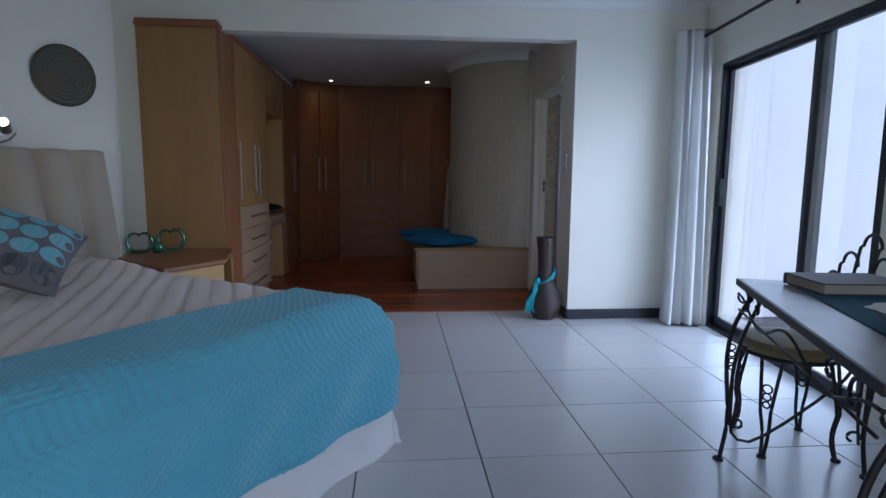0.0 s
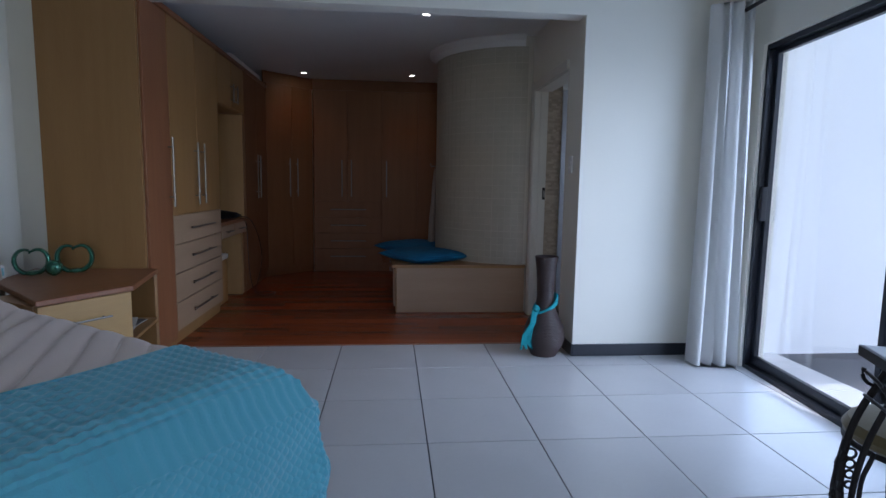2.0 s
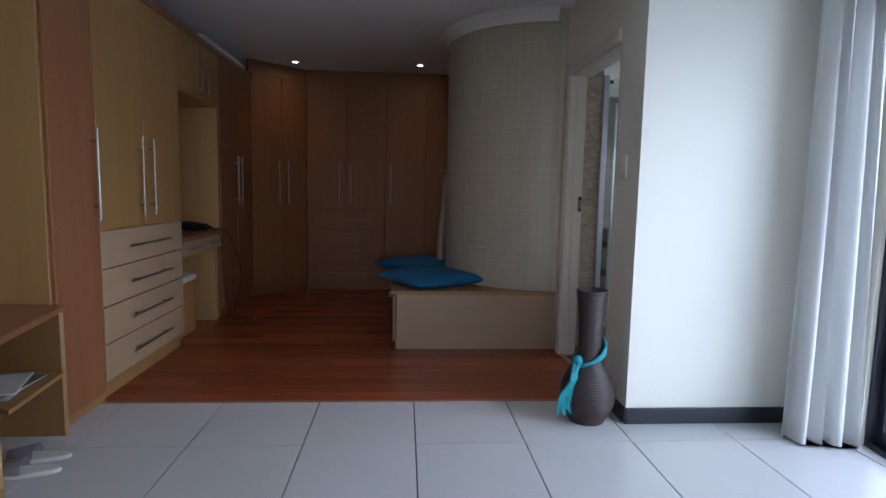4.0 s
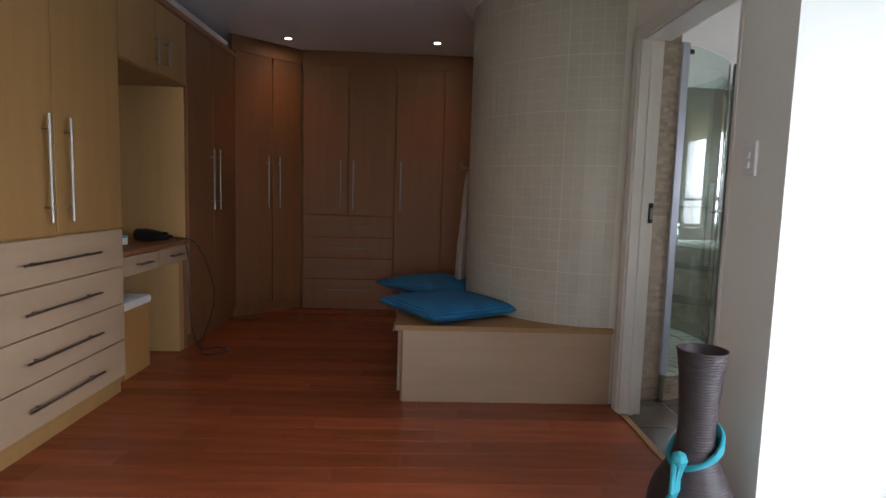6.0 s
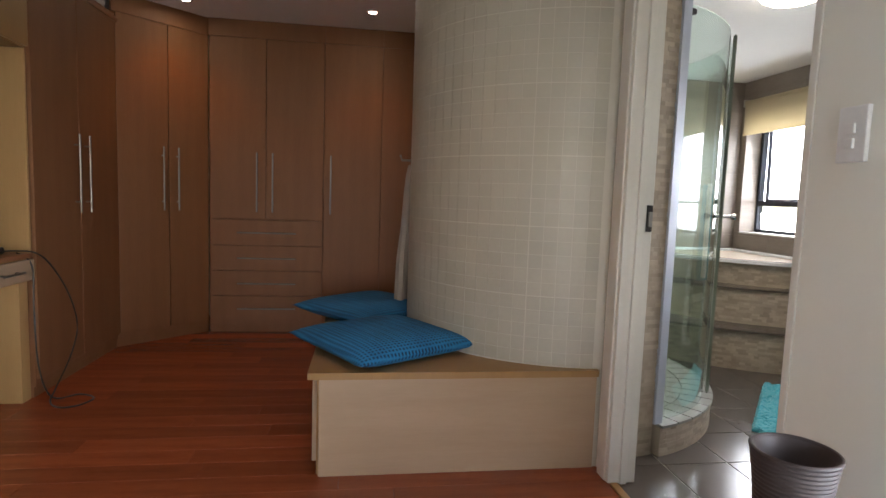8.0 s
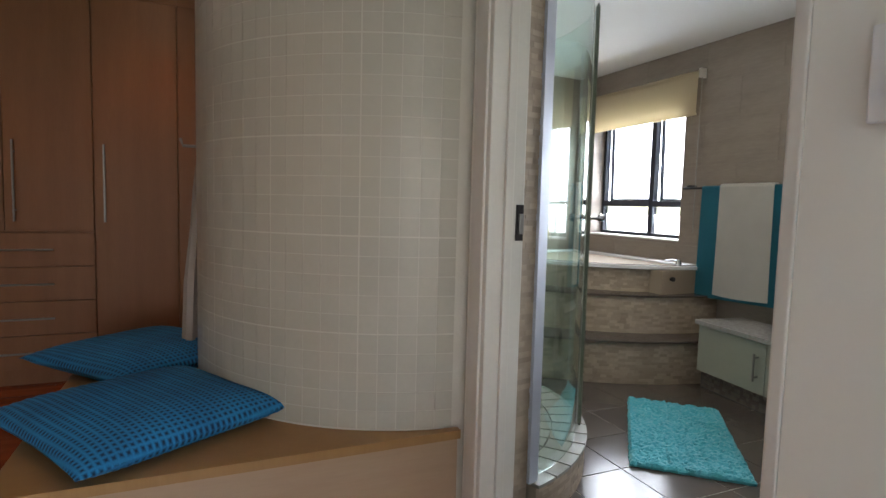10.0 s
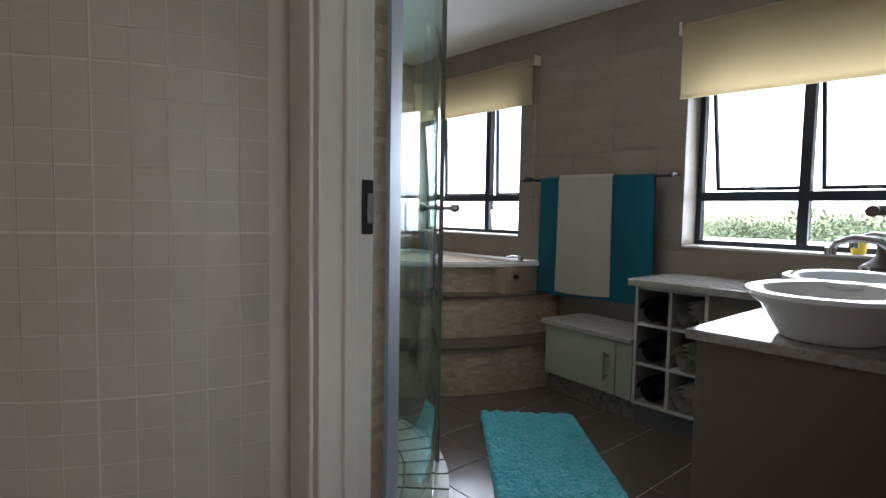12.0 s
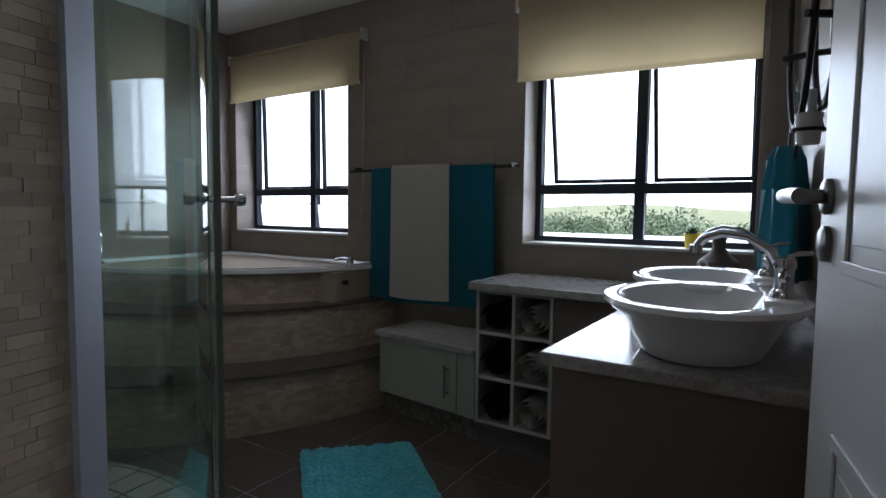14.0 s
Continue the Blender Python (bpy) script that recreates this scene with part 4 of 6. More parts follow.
# ---- light switch ----
def light_switch():
    t = thing("light_switch", "white double light switch plate on the wall", "light switch", pose(1.5995, 4.645, 1.335))
    SW = material("white_switch_plastic", (0.78, 0.77, 0.76), 0.3, fine=60, bump=0)
    part("plate", box(-0.012, -0.036, -0.06, -0.0005, 0.036, 0.06, 0.003), SW, t)
    for z in (0.012, -0.02):
        part("rocker", box(-0.018, -0.010, z - 0.011, -0.0115, 0.010, z + 0.011, 0.002), SW, t)


light_switch()


# ---- wardrobes ----
def cupboard_door(parent, m, w, z0, z1, handle_x=None, hz=(1.00, 1.475), mat=None):
    """A flat door in a frame where x runs along the front and -y points out."""
    d = part("door", box(0.0028, -0.020, z0, w - 0.0028, -0.001, z1, 0.004), mat or MAPLE, parent, m=m)
    if handle_x is not None:
        bar_handle(d, (handle_x, -0.02, (hz[0] + hz[1]) / 2), (0, 0, 1), hz[1] - hz[0], (0, -1, 0), 0.0065)
    return d


def drawer(parent, m, x0, x1, z0, z1, hl, mat=None):
    d = part("drawer_front", box(x0 + 0.0025, -0.020, z0 + 0.0035, x1 - 0.0025, -0.001, z1 - 0.0035, 0.003), mat or MAPLE_H, parent, m=m)
    bar_handle(d, ((x0 + x1) / 2, -0.02, (z0 + z1) / 2), (1, 0, 0), hl, (0, -1, 0), 0.006)
    return d


def wardrobe(label, m, w, depth, doors, drawers=0, z0=0.10, top=2.30, hz=(1.00, 1.475), dw=0.55, frieze=False, drawer_mat=None, mat=None):
    """doors: (x0, x1, handle_x or None). The front is the plane y = 0."""
    t = thing("wardrobe", label, "wardrobe", m, "fitted wardrobes")
    mat = mat or MAPLE
    part("carcass", box(0, 0, 0.06, w, depth, top, 0.002), mat, t)
    part("plinth", box(0, 0.012, 0, w, depth, 0.06), mat, t)
    zb = 0.94 if drawers else z0
    for x0, x1, hx in doors:
        cupboard_door(t, pose(x0, 0, 0), x1 - x0, zb + 0.003, top, None if hx is None else hx - x0, hz, mat)
    for k in range(drawers):
        h = (0.935 - z0) / drawers
        drawer(t, None, doors[0][0], doors[-1][1], z0 + k * h, z0 + (k + 1) * h, dw, drawer_mat)
    if frieze:
        part("frieze", box(0, -0.012, top + 0.003, w, 0.02, H_DRESS - 0.002, 0.003), mat, t, "board closing up to the ceiling")
        return t
    part("cornice", box(0, -0.035, top, w, depth, top + 0.028, 0.006), CHERRY, t, "reddish cornice board")
    part("cornice_step", box(0, -0.015, top + 0.028, w, depth, top + 0.055, 0.008), CHERRY, t)
    return t


FX = -1.205


def west(y):
    """The pose of a unit on the west side whose front begins at y and runs to larger y."""
    return pose(FX, y, 0, 0, 0, 90)


# with this pose x runs to +y and -y (out) points to +x
w1 = wardrobe("maple wardrobe with two tall doors above four wide drawers", west(4.815), 1.085, 0.58, [(0.0, 0.53, 0.455), (0.53, 1.085, 0.605)], 4)
endp = thing("wardrobe_end", "maple end panel and reddish filler closing the wardrobe's side", "wardrobe panel", west(4.40), "fitted wardrobes")
part("side_panel", box(0, 0.0, 0, 0.02, 0.58, 2.30, 0.002), MAPLE, endp)
fil = part("filler", box(0.021, -0.019, 0.05, 0.413, 0.0, 2.30, 0.003), CHERRY, endp, "reddish veneered door board")
bar_handle(fil, (0.37, -0.019, 1.2375), (0, 0, 1), 0.475, (0, -1, 0), 0.0065)
part("plinth", box(0.021, -0.008, 0, 0.413, 0.02, 0.05), MAPLE, endp)
part("lid", box(0.02, 0, 2.282, 0.413, 0.58, 2.30), MAPLE, endp)
part("cornice", box(-0.03, -0.035, 2.301, 0.413, 0.58, 2.329, 0.006), CHERRY, endp, "reddish cornice board")
part("cornice_step", box(-0.012, -0.015, 2.329, 0.413, 0.58, 2.356, 0.008), CHERRY, endp)
wardrobe("tall maple wardrobe with two full height doors beside the desk, coloured as in dim warm light", west(6.79), 1.03, 0.58, [(0.0, 0.49, 0.43), (0.49, 1.03, 0.555)], mat=MAPLE_DIM)


def dressing_desk():
    t = thing("dressing_desk", "fitted maple dressing desk with two shallow drawers in a niche", "desk", west(5.902))
    part("top", box(0, -0.012, 0.775, 0.876, 0.58, 0.80, 0.004), CHERRY, t, "reddish wooden desk top")
    part("back_panel", box(0, 0.56, 0.80, 0.876, 0.578, 1.86), MAPLE_LIT, t)
    part("apron", box(0, 0.005, 0.65, 0.876, 0.55, 0.775), MAPLE, t)
    for x0, x1 in ((0.0, 0.42), (0.42, 0.876)):
        drawer(t, None, x0, x1, 0.655, 0.772, 0.17)
    part("side_panel", box(0.872, 0.0, 0.80, 0.886, 0.56, 1.862, 0.002), MAPLE_LIT, t)
    part("cheek", box(0.80, 0.02, 0, 0.876, 0.55, 0.65, 0.002), MAPLE_LIT, t)


dressing_desk()
ov = thing("overhead_cupboard", "maple overhead cupboard with two small doors above the desk", "cupboard", west(5.902), "fitted wardrobes")
part("carcass", box(0, 0, 1.865, 0.886, 0.58, 2.30, 0.002), MAPLE, ov)
cupboard_door(ov, None, 0.44, 1.87, 2.30, 0.44 - 0.03, (1.92, 2.09))
cupboard_door(ov, pose(0.44, 0, 0), 0.446, 1.87, 2.30, 0.11, (1.92, 2.09))
part("cornice", box(0, -0.035, 2.301, 0.886, 0.58, 2.329, 0.006), CHERRY, ov, "reddish cornice board")
part("cornice_step", box(0, -0.015, 2.329, 0.886, 0.58, 2.356, 0.008), CHERRY, ov)
DG = pose(-1.212, 7.80, 0, 0, 0, 43.7)
wardrobe("maple corner wardrobe set slantwise with two full height doors, coloured as in dim warm light", DG, 0.71, 0.30, [(0.02, 0.382, 0.331), (0.382, 0.70, 0.443)], top=2.37, frieze=True, mat=MAPLE_DIM)
wardrobe("maple wardrobe with two doors above four drawers, coloured as in dim warm light", pose(-0.69, 8.27, 0), 0.90, 0.58, [(0.012, 0.446, 0.377), (0.446, 0.90, 0.50)], 4, dw=0.46, top=2.37, frieze=True, mat=MAPLE_DIM, drawer_mat=MAPLE_DIM)
wardrobe("maple wardrobe with one tall door, coloured as in dim warm light", pose(0.21, 8.27, 0), 0.47, 0.58, [(0.0, 0.47, 0.06)], top=2.37, frieze=True, mat=MAPLE_DIM)
wardrobe("maple wardrobe with one tall door next to the curved wall, coloured as in dim warm light", pose(0.68, 8.27, 0), 0.90, 0.58, [(0.0, 0.45, 0.39), (0.45, 0.90, None)], top=2.37, frieze=True, mat=MAPLE_DIM)
roll = thing("blanket_roll", "pale rolled blanket lying on top of the wardrobe", "blanket", pose(-1.30, 7.0, 2.356))
part("roll", loft([[(0.055 * math.cos(a) * (1 + 0.1 * math.sin(3 * a + y)), y, 0.055 + 0.05 * math.sin(a)) for a in np.linspace(0, 2 * math.pi, 16, endpoint=False)] for y in np.linspace(-0.3, 0.8, 14)]), TOWELW, roll, smooth=True)


# ---- stool and things on the desk ----
def stool():
    t = thing("stool", "maple stool with a white padded seat under the desk", "stool", pose(-1.43, 6.23, 0))
    part("side", box(0.125, -0.16, 0, 0.145, 0.16, 0.42, 0.003), STOOLM, t)
    part("side", box(-0.16, -0.16, 0, -0.14, 0.16, 0.42, 0.003), STOOLM, t)
    part("stretcher", box(-0.14, -0.01, 0.25, 0.125, 0.01, 0.40, 0.003), MAPLE, t)
    part("seat", box(-0.17, -0.175, 0.42, 0.16, 0.175, 0.475, 0.022), TOWELW, t, "white padded seat", True)


stool()
PLASTIC = material("black_plastic", (0.015, 0.015, 0.017), 0.35, fine=100, bump=0.05)


def hair_dryer():
    t = thing("hair_dryer", "black hair dryer lying on the desk with its cord hanging down", "hair dryer", pose(-1.33, 6.50, 0.80, 0, 0, -20))
    part("barrel", loft([[(x, r * math.cos(a), 0.047 + r * math.sin(a)) for a in np.linspace(0, 2 * math.pi, 20, endpoint=False)] for x, r in ((-0.10, 0.028), (-0.09, 0.04), (-0.02, 0.045), (0.05, 0.038), (0.10, 0.030), (0.14, 0.029))]), PLASTIC, t, smooth=True)
    part("grip", tube([(-0.03, 0.03, 0.035), (-0.01, 0.10, 0.028), (0.0, 0.17, 0.022)], 0.019, 12), PLASTIC, t, smooth=True)
    part("nozzle", box(0.13, -0.03, 0.038, 0.17, 0.03, 0.056, 0.004), PLASTIC, t)
    c = thing("power_cord", "black flex hanging from the desk and coiled on the floor", "cable")
    pts = [(-1.30, 6.66, 0.815), (-1.24, 6.72, 0.815), (-1.165, 6.76, 0.80), (-1.12, 6.82, 0.72), (-1.09, 6.92, 0.55), (-1.08, 6.98, 0.36), (-1.09, 6.92, 0.2), (-1.10, 6.78, 0.06), (-1.09, 6.70, 0.006), (-1.0, 6.62, 0.006), (-0.92, 6.66, 0.006), (-0.90, 6.76, 0.006), (-1.0, 6.82, 0.006), (-1.10, 6.74, 0.02), (-1.14, 6.70, 0.2), (-1.165, 6.72, 0.5), (-1.18, 6.74, 0.74), (-1.24, 6.70, 0.812)]
    sm = []
    for i in range(len(pts) - 1):
        p0, p1, p2, p3 = (Vector(pts[max(0, min(len(pts) - 1, i + k))]) for k in (-1, 0, 1, 2))
        for u in np.linspace(0, 1, 6, endpoint=False):
            sm.append(0.5 * ((2 * p1) + (p2 - p0) * u + (2 * p0 - 5 * p1 + 4 * p2 - p3) * u * u + (3 * p1 - p0 - 3 * p2 + p3) * u ** 3))
    part("flex", tube(sm, 0.0045, 6), PLASTIC, c, smooth=True)


hair_dryer()
jar = thing("jar", "small white jar with a blue band on the desk", "jar", pose(-1.42, 6.33, 0.80))
part("body", lathe([(0.001, 0), (0.035, 0), (0.038, 0.006), (0.038, 0.04), (0.001, 0.042)], 20), WHITEB, jar, smooth=True)
part("lid", lathe([(0.001, 0.042), (0.039, 0.042), (0.039, 0.058), (0.001, 0.06)], 20), DOTB, jar, "blue lid", True)
jar2 = copy_thing(jar, pose(-1.48, 6.25, 0.80))
tagged(jar2, "small white jar with a blue lid beside another jar")
# ---- bench ----
BENCH = thing("bench", "low maple bench box fitted against the curved wall", "bench")


def bench():
    t = BENCH
    edge = [(WX + (CR + 0.004) * math.cos(radians(a)), WY + (CR + 0.004) * math.sin(radians(a))) for a in np.linspace(262, 140, 30)]
    poly = [(0.34, 5.79), (1.577, 5.79), (1.577, 5.83)] + [p for p in edge] + [(0.34, edge[-1][1])]
    part("top", prism(poly, 0.418, 0.446), MAPLE, t, "maple seat board cut to the curve")
    part("front_panel", box(0.385, 5.808, 0.0, 1.576, 5.828, 0.418, 0.003), MAPLE_H, t)
    part("side_panel", box(0.375, 5.829, 0.0, 0.395, 7.10, 0.418, 0.003), MAPLE, t)
    dr = part("drawer_front", box(0.356, 5.85, 0.05, 0.374, 6.40, 0.40, 0.003), MAPLE_H, t)
    bar_handle(dr, (0.356, 6.1, 0.36), (0, 1, 0), 0.2, (-1, 0, 0), 0.005)
    dr = part("drawer_front", box(0.356, 6.41, 0.05, 0.374, 7.08, 0.40, 0.003), MAPLE_H, t)
    bar_handle(dr, (0.356, 6.68, 0.36), (0, 1, 0), 0.2, (-1, 0, 0), 0.005)


bench()


def check_cushion(m, label):
    t = thing("cushion", label, "cushion", m, "cushions on the bench")
    part("cover", cushion_mesh(0.66, 0.66, 0.12, 84, 0.0012, period=0.0143), BLUEC, t, smooth=True)
    return t


c1 = check_cushion(pose(0.655, 6.17, 0.495, 0, 0, 32), "bright blue ribbed cushion lying on the bench")
c2 = check_cushion(pose(0.60, 6.90, 0.497, 0, 0, 40), "bright blue ribbed cushion lying behind another on the bench")


ROBE = material("beige_robe_cotton", (0.36, 0.30, 0.25), 0.95, fine=220, bump=0.5)


def robe():
    t = thing("robe", "pale robe hanging from a hook on the curved wall", "robe")
    a0 = 158
    rings = []
    for k, (z, w, d) in enumerate(((0.55, 0.17, 0.085), (0.8, 0.15, 0.08), (1.0, 0.13, 0.06), (1.2, 0.09, 0.05), (1.30, 0.05, 0.045), (1.36, 0.02, 0.035))):
        ring = []
        for a in np.linspace(0, 2 * math.pi, 28, endpoint=False):
            r = CR + 0.012 + d * (0.5 + 0.5 * math.cos(a)) + 0.010 * math.sin(9 * a + k * 0.4)
            th = radians(a0) + w * math.sin(a) / CR
            ring.append((WX + r * math.cos(th), WY + r * math.sin(th), z))
        rings.append(ring)
    part("cloth", loft(rings), ROBE, t, smooth=True)
    part("hook", tube([(WX + (CR - 0.002) * math.cos(radians(a0)), WY + 0.07, 1.37), (WX - CR - 0.05, WY + 0.07, 1.37), (WX - CR - 0.06, WY + 0.07, 1.40)], 0.006), STEEL, t)


robe()


def downlight(x, y):
    t = thing("downlight", "small round recessed downlight, lit", "downlight", pose(x, y, H_DRESS), "recessed downlights")
    part("trim_ring", lathe([(0.030, -0.001), (0.045, -0.001), (0.045, -0.006), (0.034, -0.010), (0.030, -0.004)], 24, caps=False), STEEL, t, smooth=True)
    part("bulb", lathe([(0.001, -0.003), (0.029, -0.003), (0.027, -0.006), (0.001, -0.007)], 20), glow("downlight_bulb", (1, 0.88, 0.7), 14), t, "lit bulb")


for lx, ly in ((-0.738, 7.87), (0.58, 7.82), (0.6, 5.3)):
    downlight(lx, ly)


# ---- bathroom: windows and blinds ----
def window(name, y0, y1, ym, label, open_left):
    t = tagged(new(name), label, kind="structure")
    t.matrix_basis = pose(4.39, y1, 0, 0, 0, -90)   # x runs to -y, y runs to the outside
    w, z0, z1, zt = y1 - y0, 0.936, 2.018, 1.222
    f = 0.028
    for a in ((0, 0, z0, w, 0.055, z0 + f), (0, 0, z1 - f, w, 0.055, z1), (0, 0, z0 + f, f, 0.055, z1 - f), (w - f, 0, z0 + f, w, 0.055, z1 - f)):
        part("window_frame", box(*a, 0.003), FRAME, t)
    xm = y1 - ym
    part("mullion", box(xm - 0.026, 0, z0 + f, xm + 0.026, 0.055, z1 - f, 0.003), FRAME, t)
    for a, b in ((f, xm - 0.026), (xm + 0.026, w - f)):
        part("transom", box(a, 0, zt - 0.03, b, 0.055, zt + 0.022, 0.003), FRAME, t)
        low = part("pane", box(a, 0.025, z0 + f, b, 0.030, zt - 0.03), PANE, t)
        low.visible_shadow = False
        # top hung sash, a little open
        s = part("sash", box(0, 0, -0.03, b - a, 0.03, 0.0, 0.002), FRAME, t, m=pose(a, 0.055, z1 - f, open_left, 0, 0))
        h = z1 - f - zt - 0.022
        part("sash_stile", box(0, 0, -h, 0.018, 0.03, -0.03, 0.002), FRAME, s)
        part("sash_stile", box(b - a - 0.018, 0, -h, b - a, 0.03, -0.03, 0.002), FRAME, s)
        part("sash_rail", box(0.018, 0, -h, b - a - 0.018, 0.03, -h + 0.02, 0.002), FRAME, s)
        pn = part("pane", box(0.018, 0.012, -h + 0.02, b - a - 0.018, 0.017, -0.03), PANE, s)
        pn.visible_shadow = False
        part("stay", box((b - a) / 2 - 0.03, -0.012, -h + 0.004, (b - a) / 2 + 0.03, 0.0, -h + 0.016, 0.002), STEEL, s)


window("window_1", 7.477, 8.598, 7.96, "black aluminium window over the bath with four panes", 1.5)
window("window_2", 5.157, 6.23, 5.676, "black aluminium window with top sashes a little open", 11)
for nm, y0, y1 in (("window_sill_1", 7.477, 8.598), ("window_sill_2", 5.157, 6.23)):
    setting(nm, box(4.222, y0, 0.9225, 4.389, y1, 0.9355, 0.003), WHITEB, "pale glossy window sill")


def blind(y0, y1, zb, zt, tilt):
    t = thing("roller_blind", "cream roller blind pulled half down over the window", "blind", None, "roller blinds")
    part("roller", tube([(4.195, y0, zt - 0.03), (4.195, y1, zt - 0.03)], 0.026, 16), BLIND, t, smooth=True)
    bm = bmesh.new()
    n = 16
    vs = []
    for x in (4.168, 4.1705):
        vs.append([[bm.verts.new((x + 0.004 * math.sin(5 * z + 2 * y), y, z)) for z in (zt - 0.03, (zt + zb) / 2, zb + tilt * (y - y0))] for y in np.linspace(y0 + 0.015, y1 - 0.015, n)])
    for g in vs:
        for a, b in zip(g, g[1:]):
            for k in range(2):
                bm.faces.new((a[k], b[k], b[k + 1], a[k + 1]))
    part("fabric", bm, BLIND, t, smooth=True)
    ya, yb = y0 + 0.015, y1 - 0.015
    part("bottom_bar", loft([[(4.163, y, zb + tilt * (y - y0) - 0.014), (4.175, y, zb + tilt * (y - y0) - 0.014), (4.175, y, zb + tilt * (y - y0) + 0.004), (4.163, y, zb + tilt * (y - y0) + 0.004)] for y in (ya, yb)]), BLIND, t)
    for y in (y0, y1):
        part("bracket", box(4.165, y - 0.008, zt - 0.065, 4.229, y + 0.008, zt + 0.005, 0.003), TRIMW, t)
    part("chain", tube([(4.19, y0 - 0.004, zt - 0.03), (4.185, y0 - 0.006, 1.6), (4.185, y0 - 0.006, 1.0)], 0.003, 6), STEEL, t)


blind(7.31, 8.59, 1.885, 2.205, -0.006)
blind(5.14, 6.265, 1.748, 2.18, 0.022)


# ---- bath with steps ----
BXC, BYC = 4.228, 8.678


def ell(a, b, n=40, inset=0.0):
    return [(BXC - (a - inset) * math.cos(t), BYC - (b - inset) * math.sin(t)) for t in np.linspace(0, math.pi / 2, n + 1)]


def quarter(a, b, z0, z1, n=40):
    return prism([(BXC, BYC)] + ell(a, b, n), z0, z1)


bath = thing("corner_bath", "white corner bath set in a stone clad stepped surround", "bath")
TIERS = ((1.86, 1.80, 0.0, 0.283), (1.50, 1.60, 0.283, 0.555), (1.20, 1.475, 0.555, 0.745))
CORE = material("surround_render", (0.36, 0.29, 0.215), 0.8, fine=100, bump=0.3)
for k, (a, b, z0, z1) in enumerate(TIERS):
    part("step" if k < 2 else "skirt", quarter(a - 0.012, b - 0.012, z0, z1), CORE, bath, "rendered step clad in stone strips")
for k in (0, 1):
    a, b, z0, z1 = TIERS[k]
    part("tread", quarter(a + 0.01, b + 0.01, z1, z1 + 0.012), BTILE, bath, "brown tiled tread")


def bath_tub():
    n = 40
    out = [(BXC, BYC)] + ell(1.235, 1.51, n)
    cx, cy = BXC - 0.50, BYC - 0.62

    def sc(k, z, dx=0.0):
        return [(cx + (x - cx) * k, cy + (y - cy) * k, z) for x, y in out]
    rings = [sc(0.985, 0.735), sc(1.0, 0.740), sc(1.0, 0.760), sc(0.99, 0.766), sc(0.90, 0.766), sc(0.87, 0.755), sc(0.80, 0.55), sc(0.70, 0.42), sc(0.3, 0.40)]
    part("tub", loft(rings), CERAMIC, bath, "white acrylic tub", True)


bath_tub()
part("cupboard_front", prism([(3.80, 7.193), (4.225, 7.193), (4.225, 7.22), (3.80, 7.32)], 0.50, 0.735), CORE, bath, "small stone coloured cupboard door")
kn = part("knob", lathe([(0.001, 0), (0.012, 0), (0.010, 0.012), (0.017, 0.018), (0.015, 0.028), (0.001, 0.030)], 14), IRON, bath, "dark round knob", True, pose(3.882, 7.192, 0.677, 90, 0, 0))
spout = thing("bath_tap", "low chrome bath tap on the rim", "tap", pose(4.06, 7.30, 0.766))
part("body", lathe([(0.001, 0), (0.022, 0), (0.018, 0.02), (0.012, 0.035), (0.001, 0.038)], 16), CHROME, spout, smooth=True)
part("spout", tube([(0, 0, 0.025), (-0.03, 0.04, 0.03), (-0.05, 0.08, 0.02)], 0.008), CHROME, spout, smooth=True)


# ---- towel rail and towels ----
rail = thing("towel_rail", "dark towel rail on the tiled wall", "towel rail")
part("bar", tube([(4.13, 6.25, 1.33), (4.13, 7.36, 1.33)], 0.008, 10), IRON, rail, smooth=True)
for y in (6.27, 7.34):
    part("bracket", tube([(4.229, y, 1.345), (4.16, y, 1.345), (4.13, y, 1.33)], 0.012, 10), IRON, rail, smooth=True)


def hung_towel(mat, label, y0, y1, z_front, z_back, x_off, seed):
    t = thing("towel", label, "towel", None, "towels on the rail")
    n, rows = 30, []
    path = [(4.13 - x_off, z) for z in np.linspace(z_front, 1.325, 12)] + [(4.13 - x_off * math.cos(a), 1.332 + x_off * math.sin(a)) for a in np.linspace(0.2, math.pi - 0.2, 6)] + [(4.13 + x_off, z) for z in np.linspace(1.325, z_back, 10)]
    for x, z in path:
        rows.append([(x + 0.006 * math.sin(9 * u + seed + 2 * z) * (1.33 - z), y0 + (y1 - y0) * u + 0.03 * (1.33 - z) * (u - 0.5) * math.sin(seed), z + 0.01 * math.sin(4 * u + seed) * (1.33 - z)) for u in np.linspace(0, 1, n)])
    bm = bmesh.new()
    vs = [[bm.verts.new(p) for p in r] for r in rows]
    for a, b in zip(vs, vs[1:]):
        for i in range(n - 1):
            bm.faces.new((a[i], a[i + 1], b[i + 1], b[i]))
    bmesh.ops.solidify(bm, geom=list(bm.faces), thickness=-0.006)
    part("cloth", bm, mat, t, smooth=True)


hung_towel(TOWELB, "large teal bath towel hanging over the rail", 6.36, 7.18, 0.56, 0.75, 0.014, 1.0)
hung_towel(TOWELW, "cream hand towel hung over the teal towel", 6.62, 7.02, 0.585, 0.9, 0.026, 2.2)


